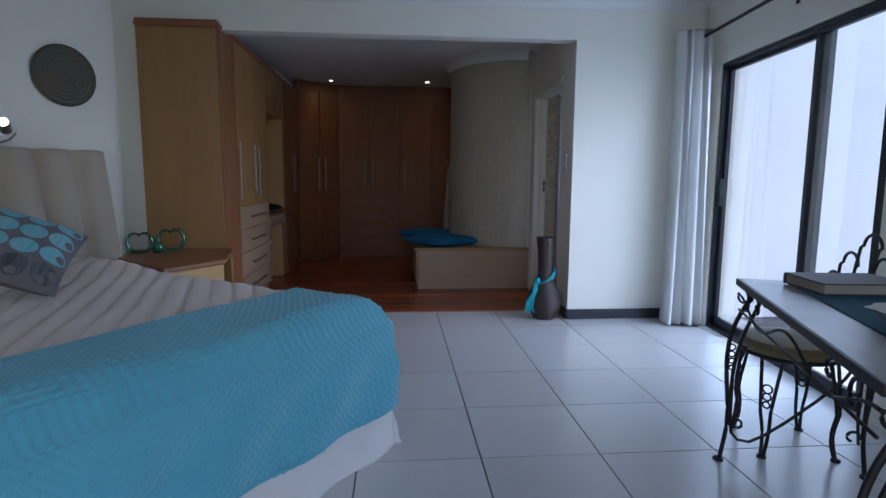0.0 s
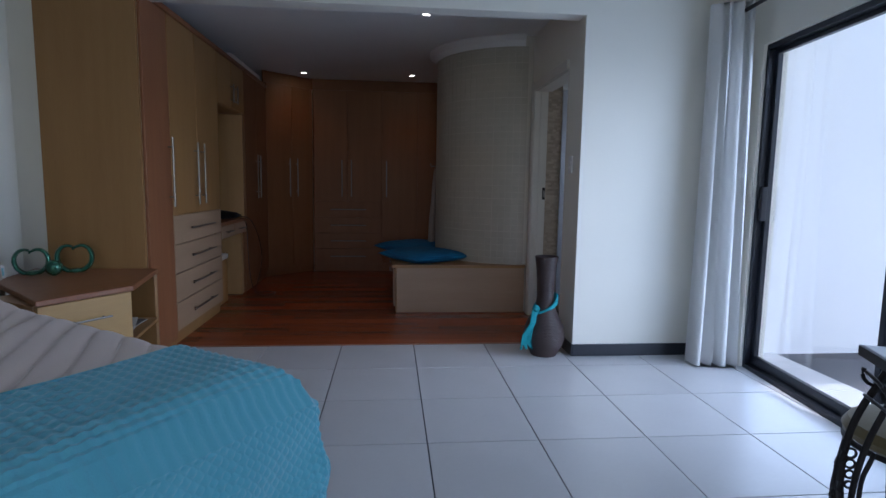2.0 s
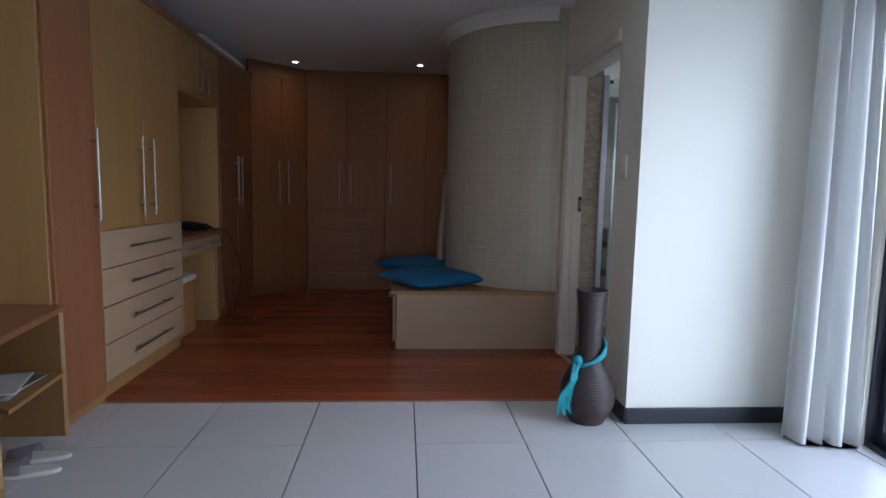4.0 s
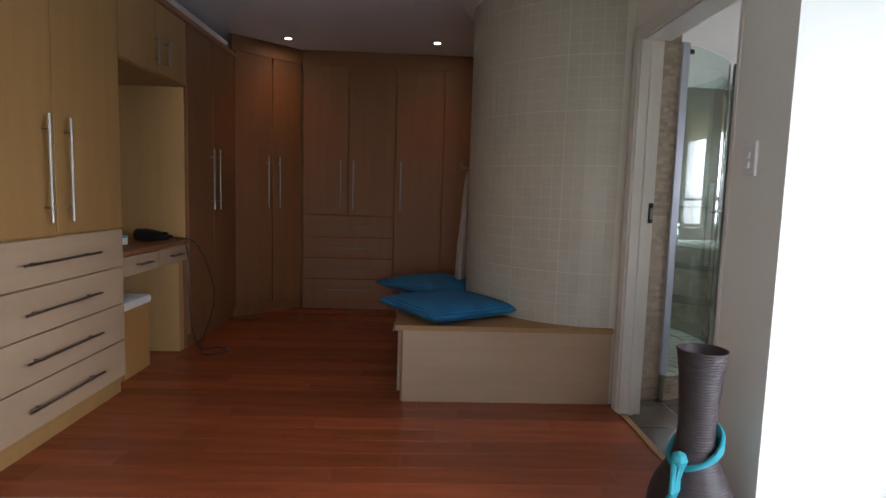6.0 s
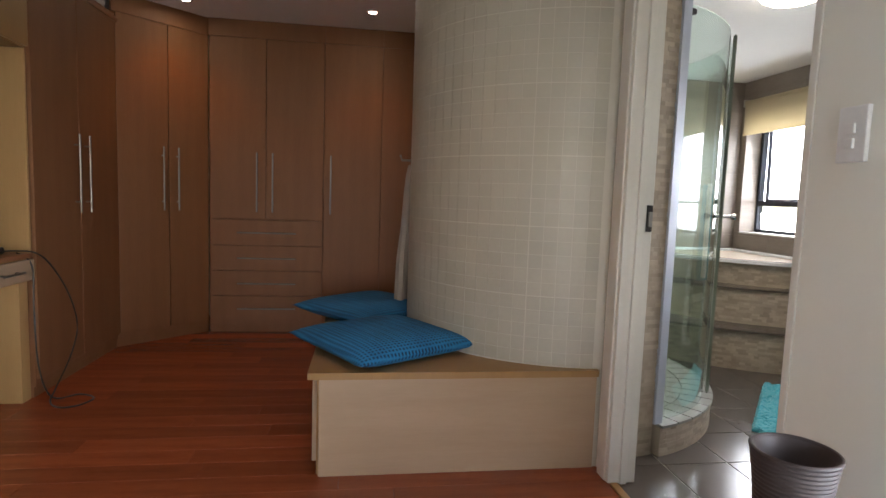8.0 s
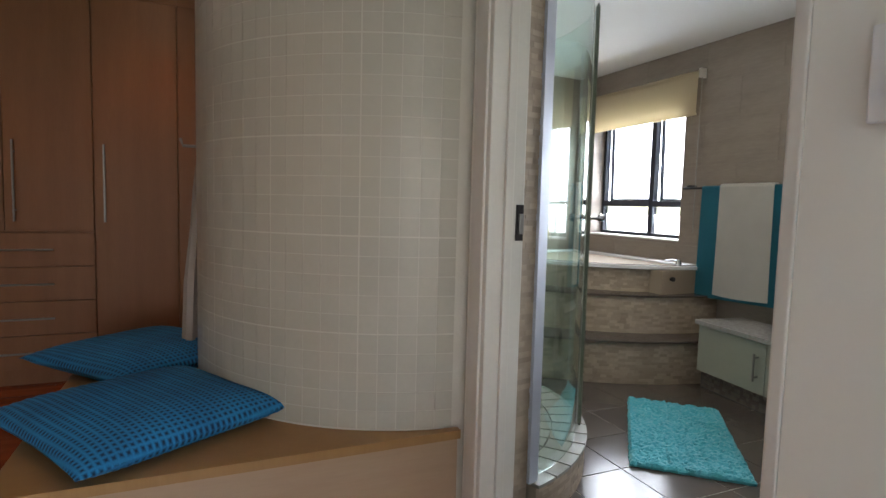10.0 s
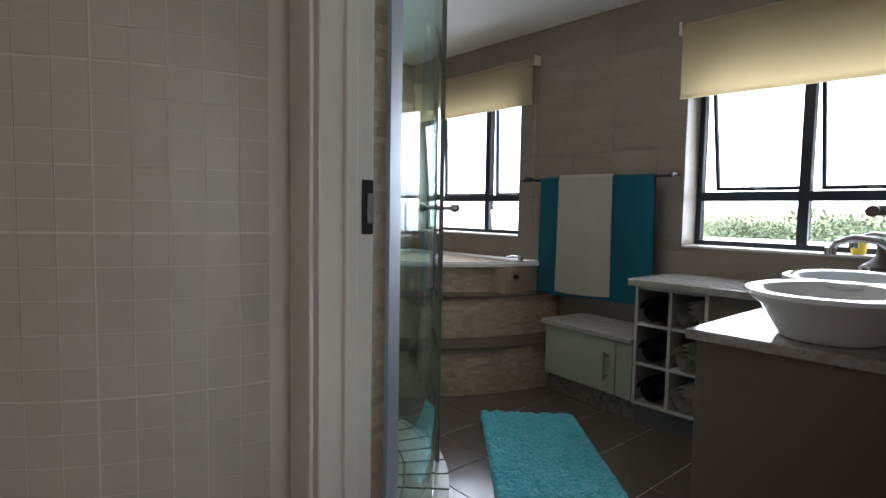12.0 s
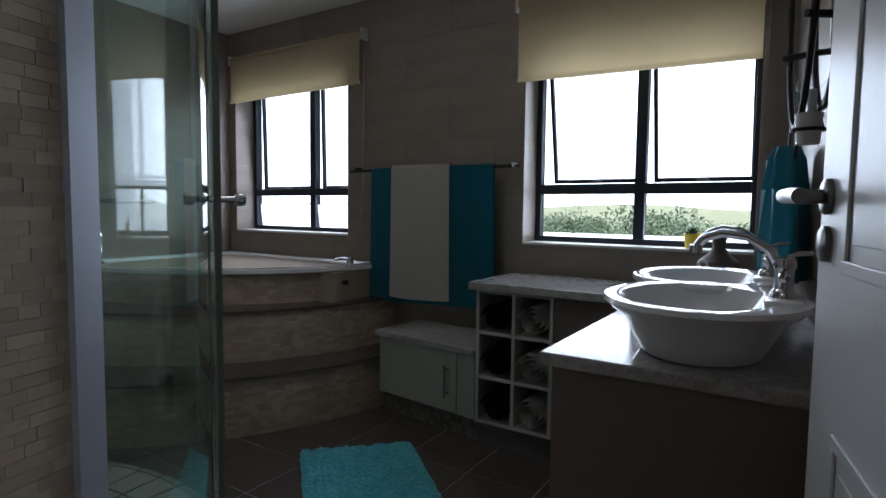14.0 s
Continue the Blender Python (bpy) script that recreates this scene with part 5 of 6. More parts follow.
# ---- low cabinet, shelves and vanity ----
def low_cabinet():
    d = math.degrees(math.atan2(6.235 - 6.89, 3.755 - 3.84))
    t = thing("low_cabinet", "low sage cabinet with a granite top and one door", "cabinet", pose(3.84, 6.89, 0, 0, 0, d))
    L = 0.655   # x runs along the front, y towards the wall
    part("body", box(0, 0.012, 0.11, L, 0.36, 0.42, 0.002), SAGE, t)
    part("door", box(0.012, -0.008, 0.115, L - 0.11, 0.011, 0.415, 0.003), SAGE, t)
    part("side_stile", box(L - 0.105, -0.008, 0.115, L - 0.002, 0.011, 0.415, 0.003), SAGE, t)
    bar_handle(t, (L - 0.16, -0.008, 0.27), (0, 0, 1), 0.16, (0, -1, 0), 0.006)
    part("top", box(-0.012, -0.025, 0.42, L, 0.37, 0.45, 0.005), GRANITE, t, "grey speckled stone top")
    pl = part("plinth", box(0.012, 0.03, 0, L, 0.34, 0.11), GROUT, t)
    rnd = random.Random(2)
    me = None
    for i in range(27):
        for j in range(4):
            o = new("mosaic_tile", MOSQ[rnd.randrange(3)])
            o.parent = pl
            o.matrix_basis = pose(0.02 + i * 0.0235, 0.029, 0.006 + j * 0.026)


MOSQ = []
for c in ((0.17, 0.15, 0.13), (0.135, 0.115, 0.10), (0.20, 0.175, 0.15)):
    MOSQ.append(mesh_of("mosaic_tile", box(0, -0.003, 0, 0.021, 0.0, 0.023), material("glass_mosaic", c, 0.25, fine=80, bump=0.02)))
low_cabinet()


def rolled_towel(x, y, z, mat, label, r=0.074):
    t = thing("rolled_towel", label, "towel", pose(x, y, z), "rolled towels")
    prof = []
    for k in range(44):
        a = k * 0.42
        rr = r * (1 - k / 50)
        prof.append((rr * math.cos(a) * 1.05, rr * math.sin(a) * 0.92 + r * 0.93))
    bm = bmesh.new()
    xs = np.linspace(0, 0.30, 6)
    vs = [[bm.verts.new((float(s) + 0.004 * math.sin(k), p[0], p[1])) for k, p in enumerate(prof)] for s in xs]
    for a, b in zip(vs, vs[1:]):
        for i in range(len(prof) - 1):
            bm.faces.new((a[i], a[i + 1], b[i + 1], b[i]))
    bmesh.ops.solidify(bm, geom=list(bm.faces), thickness=0.008)
    part("roll", bm, mat, t, smooth=True)


def cube_shelf():
    t = thing("cube_shelf", "white open shelf unit with six cubes under a granite counter", "shelf", pose(3.743, 6.235, 0, 0, 0, -90))
    # x runs to -y, y runs to the wall (+x)
    W, D = 0.375, 0.45
    for x in (0, 0.181, W - 0.016):
        part("upright", box(x, 0, 0.11, x + 0.016, D, 0.735, 0.002), WHITEB_SHADE, t)
    for z in (0.11, 0.32, 0.53, 0.72):
        for a, b in ((0.016, 0.181), (0.197, W - 0.016)):
            part("shelf", box(a, 0.002, z, b, D, z + 0.015, 0.001), WHITEB_SHADE, t)
    part("back", box(0, D, 0.11, W, D + 0.01, 0.735), WHITEB_SHADE, t)
    part("plinth", box(0, 0.03, 0, W, D, 0.11), GROUT, t)
    for k in range(3):
        for c, mat, lab in ((0, GREYC, "dark rolled towel in an open shelf"), (1, TOWELW, "white rolled towel in an open shelf")):
            rolled_towel(3.75, 6.235 - (0.098 + 0.178 * c), (0.125, 0.335, 0.545)[k], mat, lab)


GREYC = material("charcoal_towelling", (0.035, 0.035, 0.042), 0.95, fine=240, bump=0.5)
cube_shelf()
cab = thing("corner_cabinet", "putty coloured cabinet closing the corner beside the shelves", "cabinet")
part("body", box(3.75, 5.06, 0.0, 4.22, 5.858, 0.735, 0.003), PUTTY, cab)
ctr = thing("counter_top", "grey granite counter along the window wall", "counter")
part("slab", box(3.715, 5.04, 0.735, 4.226, 6.265, 0.772, 0.005), GRANITE, ctr)


def vanity():
    t = thing("vanity", "putty coloured vanity unit with a plain side panel", "vanity unit")
    part("side_panel", box(2.752, 4.87, 0.0, 2.772, 5.475, 0.734, 0.003), PUTTY, t)
    part("body", box(2.773, 4.98, 0.08, 3.74, 5.455, 0.734, 0.002), PUTTY, t)
    for x in (2.775, 3.10, 3.425):
        d = part("door", box(x, 5.456, 0.09, x + 0.325, 5.475, 0.722, 0.003), PUTTY, t)
        bar_handle(d, (x + 0.28, 5.475, 0.55), (0, 0, 1), 0.16, (0, 1, 0), 0.006)
    part("top", box(2.735, 4.87, 0.734, 3.714, 5.505, 0.766, 0.006), GRANITE, t, "grey speckled granite top")


vanity()


def basin(x, y):
    t = thing("basin", "oval white ceramic bowl basin standing on the granite top", "basin", pose(x, y, 0.766), "basins")
    n = 48

    def ring(a, b, z, dy=0.0):
        return [(a * math.cos(w), b * math.sin(w) + dy, z) for w in np.linspace(0, 2 * math.pi, n, endpoint=False)]
    rings = [ring(0.145, 0.11, 0.0), ring(0.178, 0.135, 0.003), ring(0.212, 0.162, 0.05), ring(0.238, 0.190, 0.094), ring(0.27, 0.216, 0.110), ring(0.282, 0.228, 0.123), ring(0.279, 0.225, 0.134), ring(0.262, 0.209, 0.138), ring(0.24, 0.168, 0.132, 0.02), ring(0.21, 0.145, 0.09, 0.02), ring(0.15, 0.10, 0.045, 0.02), ring(0.04, 0.03, 0.035, 0.02)]
    part("bowl", loft(rings), CERAMIC, t, smooth=True)
    part("tap_ledge", box(-0.07, -0.205, 0.127, 0.07, -0.13, 0.144, 0.008), CERAMIC, t, smooth=True)
    part("waste", lathe([(0.001, 0.034), (0.022, 0.034), (0.020, 0.040), (0.001, 0.041)], 16), CHROME, t, "chrome waste", True, pose(0, 0.02, 0))
    f = thing("basin_tap", "curved chrome mixer tap with a lever on the basin", "tap", pose(x, y - 0.165, 0.766 + 0.144), "basin taps")
    part("base", lathe([(0.001, 0), (0.028, 0), (0.026, 0.012), (0.020, 0.02), (0.019, 0.06), (0.024, 0.075), (0.020, 0.09), (0.001, 0.094)], 20), CHROME, f, smooth=True)
    sp = part("spout", tube([(0, 0.0, 0.05), (0, 0.03, 0.105), (0, 0.075, 0.135), (0, 0.13, 0.142), (0, 0.17, 0.128), (0, 0.185, 0.105)], 0.0105, 12), CHROME, f, smooth=True)
    part("aerator", lathe([(0.001, -0.012), (0.015, -0.012), (0.015, 0.008), (0.001, 0.01)], 14), CHROME, sp, m=pose(0, 0.186, 0.104), smooth=True)
    part("lever", tube([(0, 0, 0.085), (0.02, -0.02, 0.098), (0.05, -0.05, 0.10)], 0.006, 8), CHROME, f, smooth=True)
    for s in (-1, 1):
        part("side_knob", lathe([(0.001, 0), (0.010, 0), (0.013, 0.02), (0.010, 0.035), (0.001, 0.037)], 12), CHROME, f, m=pose(s * 0.018, 0, 0.05, 0, s * 90, 0), smooth=True)


basin(2.985, 5.185)
basin(3.475, 5.235)
# ---- things on counter and sill ----
pot = thing("plant_pot", "small yellow pot with a green succulent on the window sill", "potted plant", pose(4.31, 5.412, 0.9355))
YEL = material("yellow_pot_glaze", (0.75, 0.55, 0.02), 0.35, fine=60, bump=0.02)
part("pot", lathe([(0.001, 0), (0.027, 0), (0.029, 0.004), (0.036, 0.06), (0.039, 0.068), (0.034, 0.068), (0.031, 0.056), (0.001, 0.054)], 24), YEL, pot, smooth=True)
LEAF = material("succulent_leaf", (0.05, 0.11, 0.04), 0.5, second=(0.09, 0.16, 0.06), fine=60, bump=0.1)
rnd = random.Random(7)
for k in range(22):
    a, e = k * 2.4, 0.35 + 0.045 * k
    m = pose(0, 0, 0.056, 0, 0, math.degrees(a)) @ pose(0, 0, 0, 0, -math.degrees(min(1.45, e)), 0)
    part("leaf", loft([[(0.045 * s, 0.008 * w * math.cos(q), 0.004 * w * math.sin(q)) for q in np.linspace(0, 2 * math.pi, 6, endpoint=False)] for s, w in ((0, 0.5), (0.35, 1), (0.7, 0.8), (1, 0.08))]), LEAF, pot, m=m, smooth=True)
jug = thing("clay_jug", "round brown clay jug with white rings on the counter", "jug", pose(4.05, 5.27, 0.772))
part("body", lathe([(0.001, 0), (0.05, 0), (0.075, 0.03), (0.09, 0.08), (0.078, 0.13), (0.04, 0.16), (0.026, 0.18), (0.026, 0.215), (0.034, 0.235), (0.028, 0.235), (0.018, 0.18), (0.001, 0.16)], 32), material("brown_jug_clay", (0.07, 0.05, 0.04), 0.6, fine=60, bump=0.3), jug, smooth=True)
for k in range(3):
    part("ring", tube([(-0.095 + 0.004 * k, 0.045 - 0.012 * k + 0.016 * math.cos(a), 0.12 - 0.028 * k + 0.016 * math.sin(a)) for a in np.linspace(0, 2 * math.pi, 16)], 0.006, 8), WHITEB, jug, "white ring", True)


# ---- things on the basin wall ----
def on_basin(x, off, z):
    """A point on the wall behind the basins at x, off metres out of it."""
    k = (5.039 - 4.72) / (4.30 - 1.79)
    return (x - off * k, 4.72 + (x - 1.79) * k + off, z)


def towel_hung():
    t = thing("hand_towel", "teal hand towel hanging from a black ring by the basins", "towel", pose(*on_basin(3.74, 0.0, -0.02), 0, 0, 7.2))
    part("ring", tube([(0.085 * math.cos(a), 0.06, 1.36 + 0.085 * math.sin(a)) for a in np.linspace(0, 2 * math.pi, 24)], 0.006, 8), IRON, t, "black iron ring", True)
    part("wall_rose", lathe([(0.001, 0), (0.025, 0), (0.02, 0.02), (0.008, 0.03), (0.008, 0.06), (0.001, 0.061)], 16), IRON, t, m=pose(0, 0.001, 1.445, -90, 0, 0), smooth=True)
    rings = []
    for k, (z, w, d) in enumerate(((0.90, 0.165, 0.055), (1.02, 0.15, 0.058), (1.2, 0.11, 0.052), (1.30, 0.07, 0.045), (1.345, 0.035, 0.03))):
        rings.append([(w * math.cos(a) + 0.004 * math.sin(7 * a), 0.075 + d * math.sin(a) * (1 + 0.38 * math.cos(7 * a + 0.8 * k)), z) for a in np.linspace(0, 2 * math.pi, 40, endpoint=False)])
    part("cloth", loft(rings), TOWELB, t, smooth=True)


towel_hung()


def tumbler_holder():
    t = thing("toothbrush_holder", "frosted tumbler with toothbrushes in a black iron wall ring", "toothbrush holder", pose(*on_basin(3.19, -0.01, 1.302), 0, 0, 7.2) @ Matrix.Scale(0.86, 4))
    part("bracket", tube([(0.0, 0.0, 0.11), (0.0, 0.03, 0.125), (0.01, 0.075, 0.11), (0.015, 0.095, 0.06), (0.0, 0.085, 0.01), (-0.02, 0.10, -0.01)], 0.006, 8), IRON, t, smooth=True)
    part("wall_plate", box(-0.012, 0.0005, 0.07, 0.012, 0.008, 0.15, 0.003), IRON, t)
    part("hoop", tube([(-0.045 + 0.040 * math.cos(a), 0.125 + 0.040 * math.sin(a), 0.0) for a in np.linspace(0, 2 * math.pi, 24)], 0.005, 8), IRON, t, smooth=True)
    part("tumbler", lathe([(0.001, -0.04), (0.028, -0.04), (0.030, -0.03), (0.034, 0.03), (0.036, 0.046), (0.033, 0.046), (0.030, 0.0), (0.025, -0.034), (0.001, -0.036)], 24), material("frosted_glass", (0.72, 0.72, 0.70), 0.45, fine=80, bump=0.02), t, "frosted white tumbler", True, pose(-0.045, 0.125, 0))
    br = part("toothbrush", tube([(-0.03, 0.135, -0.02), (-0.06, 0.155, 0.10), (-0.066, 0.158, 0.13)], 0.004, 8), DOTB, t, "blue toothbrush", True)
    part("bristles", box(-0.078, 0.152, 0.105, -0.066, 0.162, 0.13, 0.002), WHITEB, br)
    part("tube", box(-0.045, 0.105, -0.02, -0.02, 0.13, 0.115, 0.008), WHITEB, t, "crumpled white tube of paste", m=pose(0, 0, 0, 0, 8, 0))


tumbler_holder()


def iron_mirror():
    t = thing("mirror", "oval mirror in a curved black iron frame on the wall", "mirror", pose(*on_basin(3.22, 0.0, 1.76), 0, 0, 7.2))
    MIR = material("mirror_silver", (0.9, 0.9, 0.9), 0.02, 1.0, bump=0)
    part("glass", loft([[(0.20 * s * math.cos(a), y, 0.36 * s * math.sin(a)) for a in np.linspace(0, 2 * math.pi, 40, endpoint=False)] for s, y in ((0.98, 0.02), (1.0, 0.024), (0.98, 0.028))]), MIR, t, "silvered glass", True)
    for off, s in ((0.06, 1.04), (0.115, 1.16)):
        part("hoop", tube([(0.20 * s * math.cos(a), off, 0.38 * s * math.sin(a)) for a in np.linspace(0, 2 * math.pi, 40)], 0.008, 8), IRON, t, smooth=True)
    for z in (-0.22, 0.0, 0.22):
        for sx in (-1, 1):
            x = sx * 0.2 * math.sqrt(1 - (z / 0.38) ** 2)
            part("tie", tube([(x * 0.96, 0.0, z), (x * 1.02, 0.06, z), (x * 1.24, 0.13, z)], 0.009, 8), IRON, t, smooth=True)


iron_mirror()


# ---- bathroom door, standing open ----
DARKST = material("dark_satin_steel", (0.17, 0.165, 0.16), 0.3, 1.0, scale=8, fine=200, bump=0.02)


def bath_door():
    yaw = math.degrees(math.atan2(4.97 - 4.825, 2.58 - 1.75))
    t = tagged(new("door_bath"), "white panelled bathroom door standing open with a steel lever handle", kind="structure")
    t.matrix_basis = pose(1.75, 4.825, 0, 0, 0, yaw)
    w, h = 0.84, 2.0
    part("leaf", box(0, -0.035, 0.008, w, 0.0, h, 0.003), DOORW, t)
    for z0, z1 in ((0.15, 0.80), (1.02, 1.42), (1.50, 1.88)):
        for x0, x1 in ((0.10, 0.37), (0.43, 0.69)):
            for a in ((x0, z0, x1, z0 + 0.018), (x0, z1 - 0.018, x1, z1), (x0, z0 + 0.018, x0 + 0.018, z1 - 0.018), (x1 - 0.018, z0 + 0.018, x1, z1 - 0.018)):
                part("panel_bead", box(a[0], 0.0005, a[1], a[2], 0.0055, a[3], 0.002), DOORW, t)
            part("panel", box(x0 + 0.04, 0.0005, z0 + 0.04, x1 - 0.04, 0.004, z1 - 0.04, 0.0015), DOORW, t)
    hd = part("door_handle", tube([(0.785, 0.006, 1.125), (0.785, 0.055, 1.125), (0.77, 0.062, 1.125), (0.71, 0.062, 1.125), (0.65, 0.062, 1.122)], 0.011, 12), DARKST, t, "steel lever handle", True)
    part("rose", lathe([(0.001, 0), (0.027, 0), (0.027, 0.007), (0.022, 0.010), (0.001, 0.011)], 24), DARKST, hd, m=pose(0.785, 0.001, 1.125, -90, 0, 0), smooth=True)
    part("keyhole_rose", lathe([(0.001, 0), (0.027, 0), (0.027, 0.007), (0.022, 0.010), (0.001, 0.011)], 24), DARKST, t, "steel keyhole rose", True, pose(0.785, 0.001, 1.055, -90, 0, 0))


bath_door()


# ---- mat ----
def bath_mat():
    a, b, c, d = (2.595, 6.128), (2.979, 5.784), (3.567, 6.477), (3.209, 6.827)
    t = thing("bath_mat", "turquoise tufted bath mat with ribs on the tiled floor", "bath mat")
    rnd = random.Random(3)
    nx, ny = 46, 90

    def p(u, v):
        u2 = min(max(u, 0), 1)
        x = (1 - u2) * ((1 - v) * a[0] + v * d[0]) + u2 * ((1 - v) * b[0] + v * c[0])
        y = (1 - u2) * ((1 - v) * a[1] + v * d[1]) + u2 * ((1 - v) * b[1] + v * c[1])
        edge = 0.0 if 0 < u < 1 and 0 < v < 1 else 1.0
        z = 0.020 + 0.006 * (math.sin(u * 2 * math.pi * 6) > 0) + rnd.uniform(-0.006, 0.006)
        return (x + rnd.uniform(-0.004, 0.004), y + rnd.uniform(-0.004, 0.004), 0.012 if edge else z)
    part("tufting", soft_sheet(nx, ny, 0, 1, 0, 1, p, 0.010), RUG, t, smooth=False)


bath_mat()


# ---- shower ----
def shower():
    t = thing("shower", "round shower with a stone clad plinth and curved green glass", "shower")
    part("plinth", curved_slab(arc(CX, CY, 0.935, -73, 88, 48), arc(CX, CY, 0.62, -73, 88, 48), 0, 0.138), CORE, t, "rendered round plinth")
    rr = 0.94
    for k in range(23):
        a0, a1 = -73 + 7 * k + 0.35, -73 + 7 * (k + 1) - 0.35
        part("plinth_tile", curved_slab(arc(CX, CY, rr + 0.006, a0, a1, 3), arc(CX, CY, 0.79, a0, a1, 3), 0.138, 0.150), PLINTHT, t)
        part("plinth_tile", curved_slab(arc(CX, CY, 0.784, a0, a1, 3), arc(CX, CY, 0.63, a0, a1, 3), 0.138, 0.149), PLINTHT, t)
    part("tray", lathe([(0.001, 0.03), (0.53, 0.035), (0.58, 0.05), (0.61, 0.139), (0.625, 0.142), (0.61, 0.15), (0.58, 0.14), (0.54, 0.055), (0.001, 0.05)], 48, CX, CY), STONE, t, "pale pebbled shower tray", True)
    gr = 0.895
    for nm, a0, a1, r, lab in (("fixed_pane", -72, -30, gr, "curved fixed glass"), ("door_pane", -33, 24, gr + 0.022, "curved glass door")):
        g = part(nm, curved_slab(arc(CX, CY, r, a0, a1, 30), arc(CX, CY, r - 0.006, a0, a1, 30), 0.155, 2.06), SHOWER, t, lab, True)
        g.visible_shadow = False
    part("profile", curved_slab(arc(CX, CY, gr + 0.022, -74, -71, 4), arc(CX, CY, gr - 0.02, -74, -71, 4), 0.15, 2.07), ALU, t, "aluminium wall profile")
    part("profile", curved_slab(arc(CX, CY, gr + 0.04, 23.5, 25, 3), arc(CX, CY, gr + 0.005, 23.5, 25, 3), 0.15, 2.07), ALU, t, "aluminium wall profile")
    part("seal", curved_slab(arc(CX, CY, gr + 0.030, -31.2, -30, 3), arc(CX, CY, gr + 0.012, -31.2, -30, 3), 0.155, 2.06), material("seal_strip", (0.25, 0.27, 0.20), 0.4, fine=60), t, "greenish seal strip")
    an = radians(-28)
    p = Vector((CX + (gr + 0.02) * math.cos(an), CY + (gr + 0.02) * math.sin(an), 1.12))
    o = Vector((math.cos(an), math.sin(an), 0))
    part("handle", tube([p - o * 0.065, p + o * 0.065], 0.009, 12), CHROME, t, "chrome door knob", True)
    for s in (-1, 1):
        part("knob_end", lathe([(0.001, -0.016), (0.015, -0.014), (0.019, 0.0), (0.015, 0.014), (0.001, 0.016)], 16), CHROME, t, m=Matrix.Translation(p + o * 0.065 * s) @ pose(0, 0, 0, 0, 90, -28), smooth=True)
    part("hinge", box(-0.02, -0.012, -0.012, 0.03, 0.012, 0.012, 0.003), IRON, t, m=pose(CX + gr * math.cos(radians(-70)), CY + gr * math.sin(radians(-70)), 2.03, 0, 0, 26))


shower()


def mixer():
    t = thing("shower_mixer", "chrome shower mixer and riser rail on the shower wall", "shower mixer", pose(CX + 0.62 * math.cos(radians(120)), CY + 0.62 * math.sin(radians(120)), 0))
    x, y = 0.62 * math.cos(radians(120)) * -0.22, 0.0
    part("rail", tube([(-0.03, 0.06, 1.05), (-0.03, 0.06, 1.95)], 0.010, 10), CHROME, t, smooth=True)
    part("body", lathe([(0.001, 0), (0.05, 0), (0.045, 0.02), (0.02, 0.03), (0.018, 0.06), (0.001, 0.062)], 24), CHROME, t, m=pose(-0.10, 0.16, 1.05, 90, 0, 30), smooth=True)
    part("head", lathe([(0.001, 0), (0.05, 0), (0.045, 0.02), (0.012, 0.04), (0.001, 0.05)], 20), CHROME, t, m=pose(0.02, 0.02, 1.95, 30, 0, 0), smooth=True)
    part("wall_arm", tube([(-0.03, 0.06, 1.9), (-0.10, 0.19, 1.9)], 0.009, 8), CHROME, t, smooth=True)
    part("wall_arm", tube([(-0.03, 0.06, 1.1), (-0.10, 0.19, 1.1)], 0.009, 8), CHROME, t, smooth=True)


mixer()


def bath_mixer():
    t = thing("bath_mixer", "chrome single lever bath mixer on the tiled wall", "mixer tap", pose(3.25, 8.676, 0.90))
    part("rose", lathe([(0.001, 0), (0.055, 0), (0.055, 0.008), (0.045, 0.014), (0.001, 0.015)], 28), CHROME, t, m=pose(0, 0, 0, 90, 0, 0), smooth=True)
    part("cap", lathe([(0.001, 0.014), (0.028, 0.014), (0.027, 0.05), (0.02, 0.06), (0.001, 0.062)], 24), CHROME, t, m=pose(0, 0, 0, 90, 0, 0), smooth=True)
    part("lever", tube([(0, -0.055, 0.0), (0.004, -0.075, -0.04), (0.006, -0.085, -0.085)], 0.008, 10), CHROME, t, smooth=True)
    part("spout", tube([(0.0, -0.01, -0.14), (0.0, -0.10, -0.145), (0.0, -0.13, -0.165)], 0.013, 12), CHROME, t, smooth=True)
    g = thing("grab_bar", "dark steel grab bar on the tiled wall over the bath", "grab bar", pose(0, 8.677, 1.13))
    part("bar", tube([(3.18, -0.05, 0), (3.64, -0.05, 0)], 0.013, 14), DARKST, g, smooth=True)
    for x in (3.20, 3.62):
        part("post", tube([(x, 0.0, 0), (x, -0.05, 0)], 0.010, 10), DARKST, g, smooth=True)
        part("flange", lathe([(0.001, 0), (0.028, 0), (0.026, 0.006), (0.001, 0.008)], 20), DARKST, g, m=pose(x, 0, 0, 90, 0, 0), smooth=True)


bath_mixer()
dome = thing("ceiling_light", "round white glass ceiling light, lit, in the bathroom", "ceiling light", pose(2.90, 6.49, H_BATH))
part("base", lathe([(0.001, -0.001), (0.17, -0.001), (0.17, -0.02), (0.001, -0.021)], 40), STEEL, dome, smooth=True)
part("shade", lathe([(0.165, -0.02), (0.16, -0.035), (0.13, -0.052), (0.08, -0.064), (0.001, -0.068)], 40), glow("opal_glass_glow", (1, 0.9, 0.72), 5), dome, "lit opal glass shade", True)


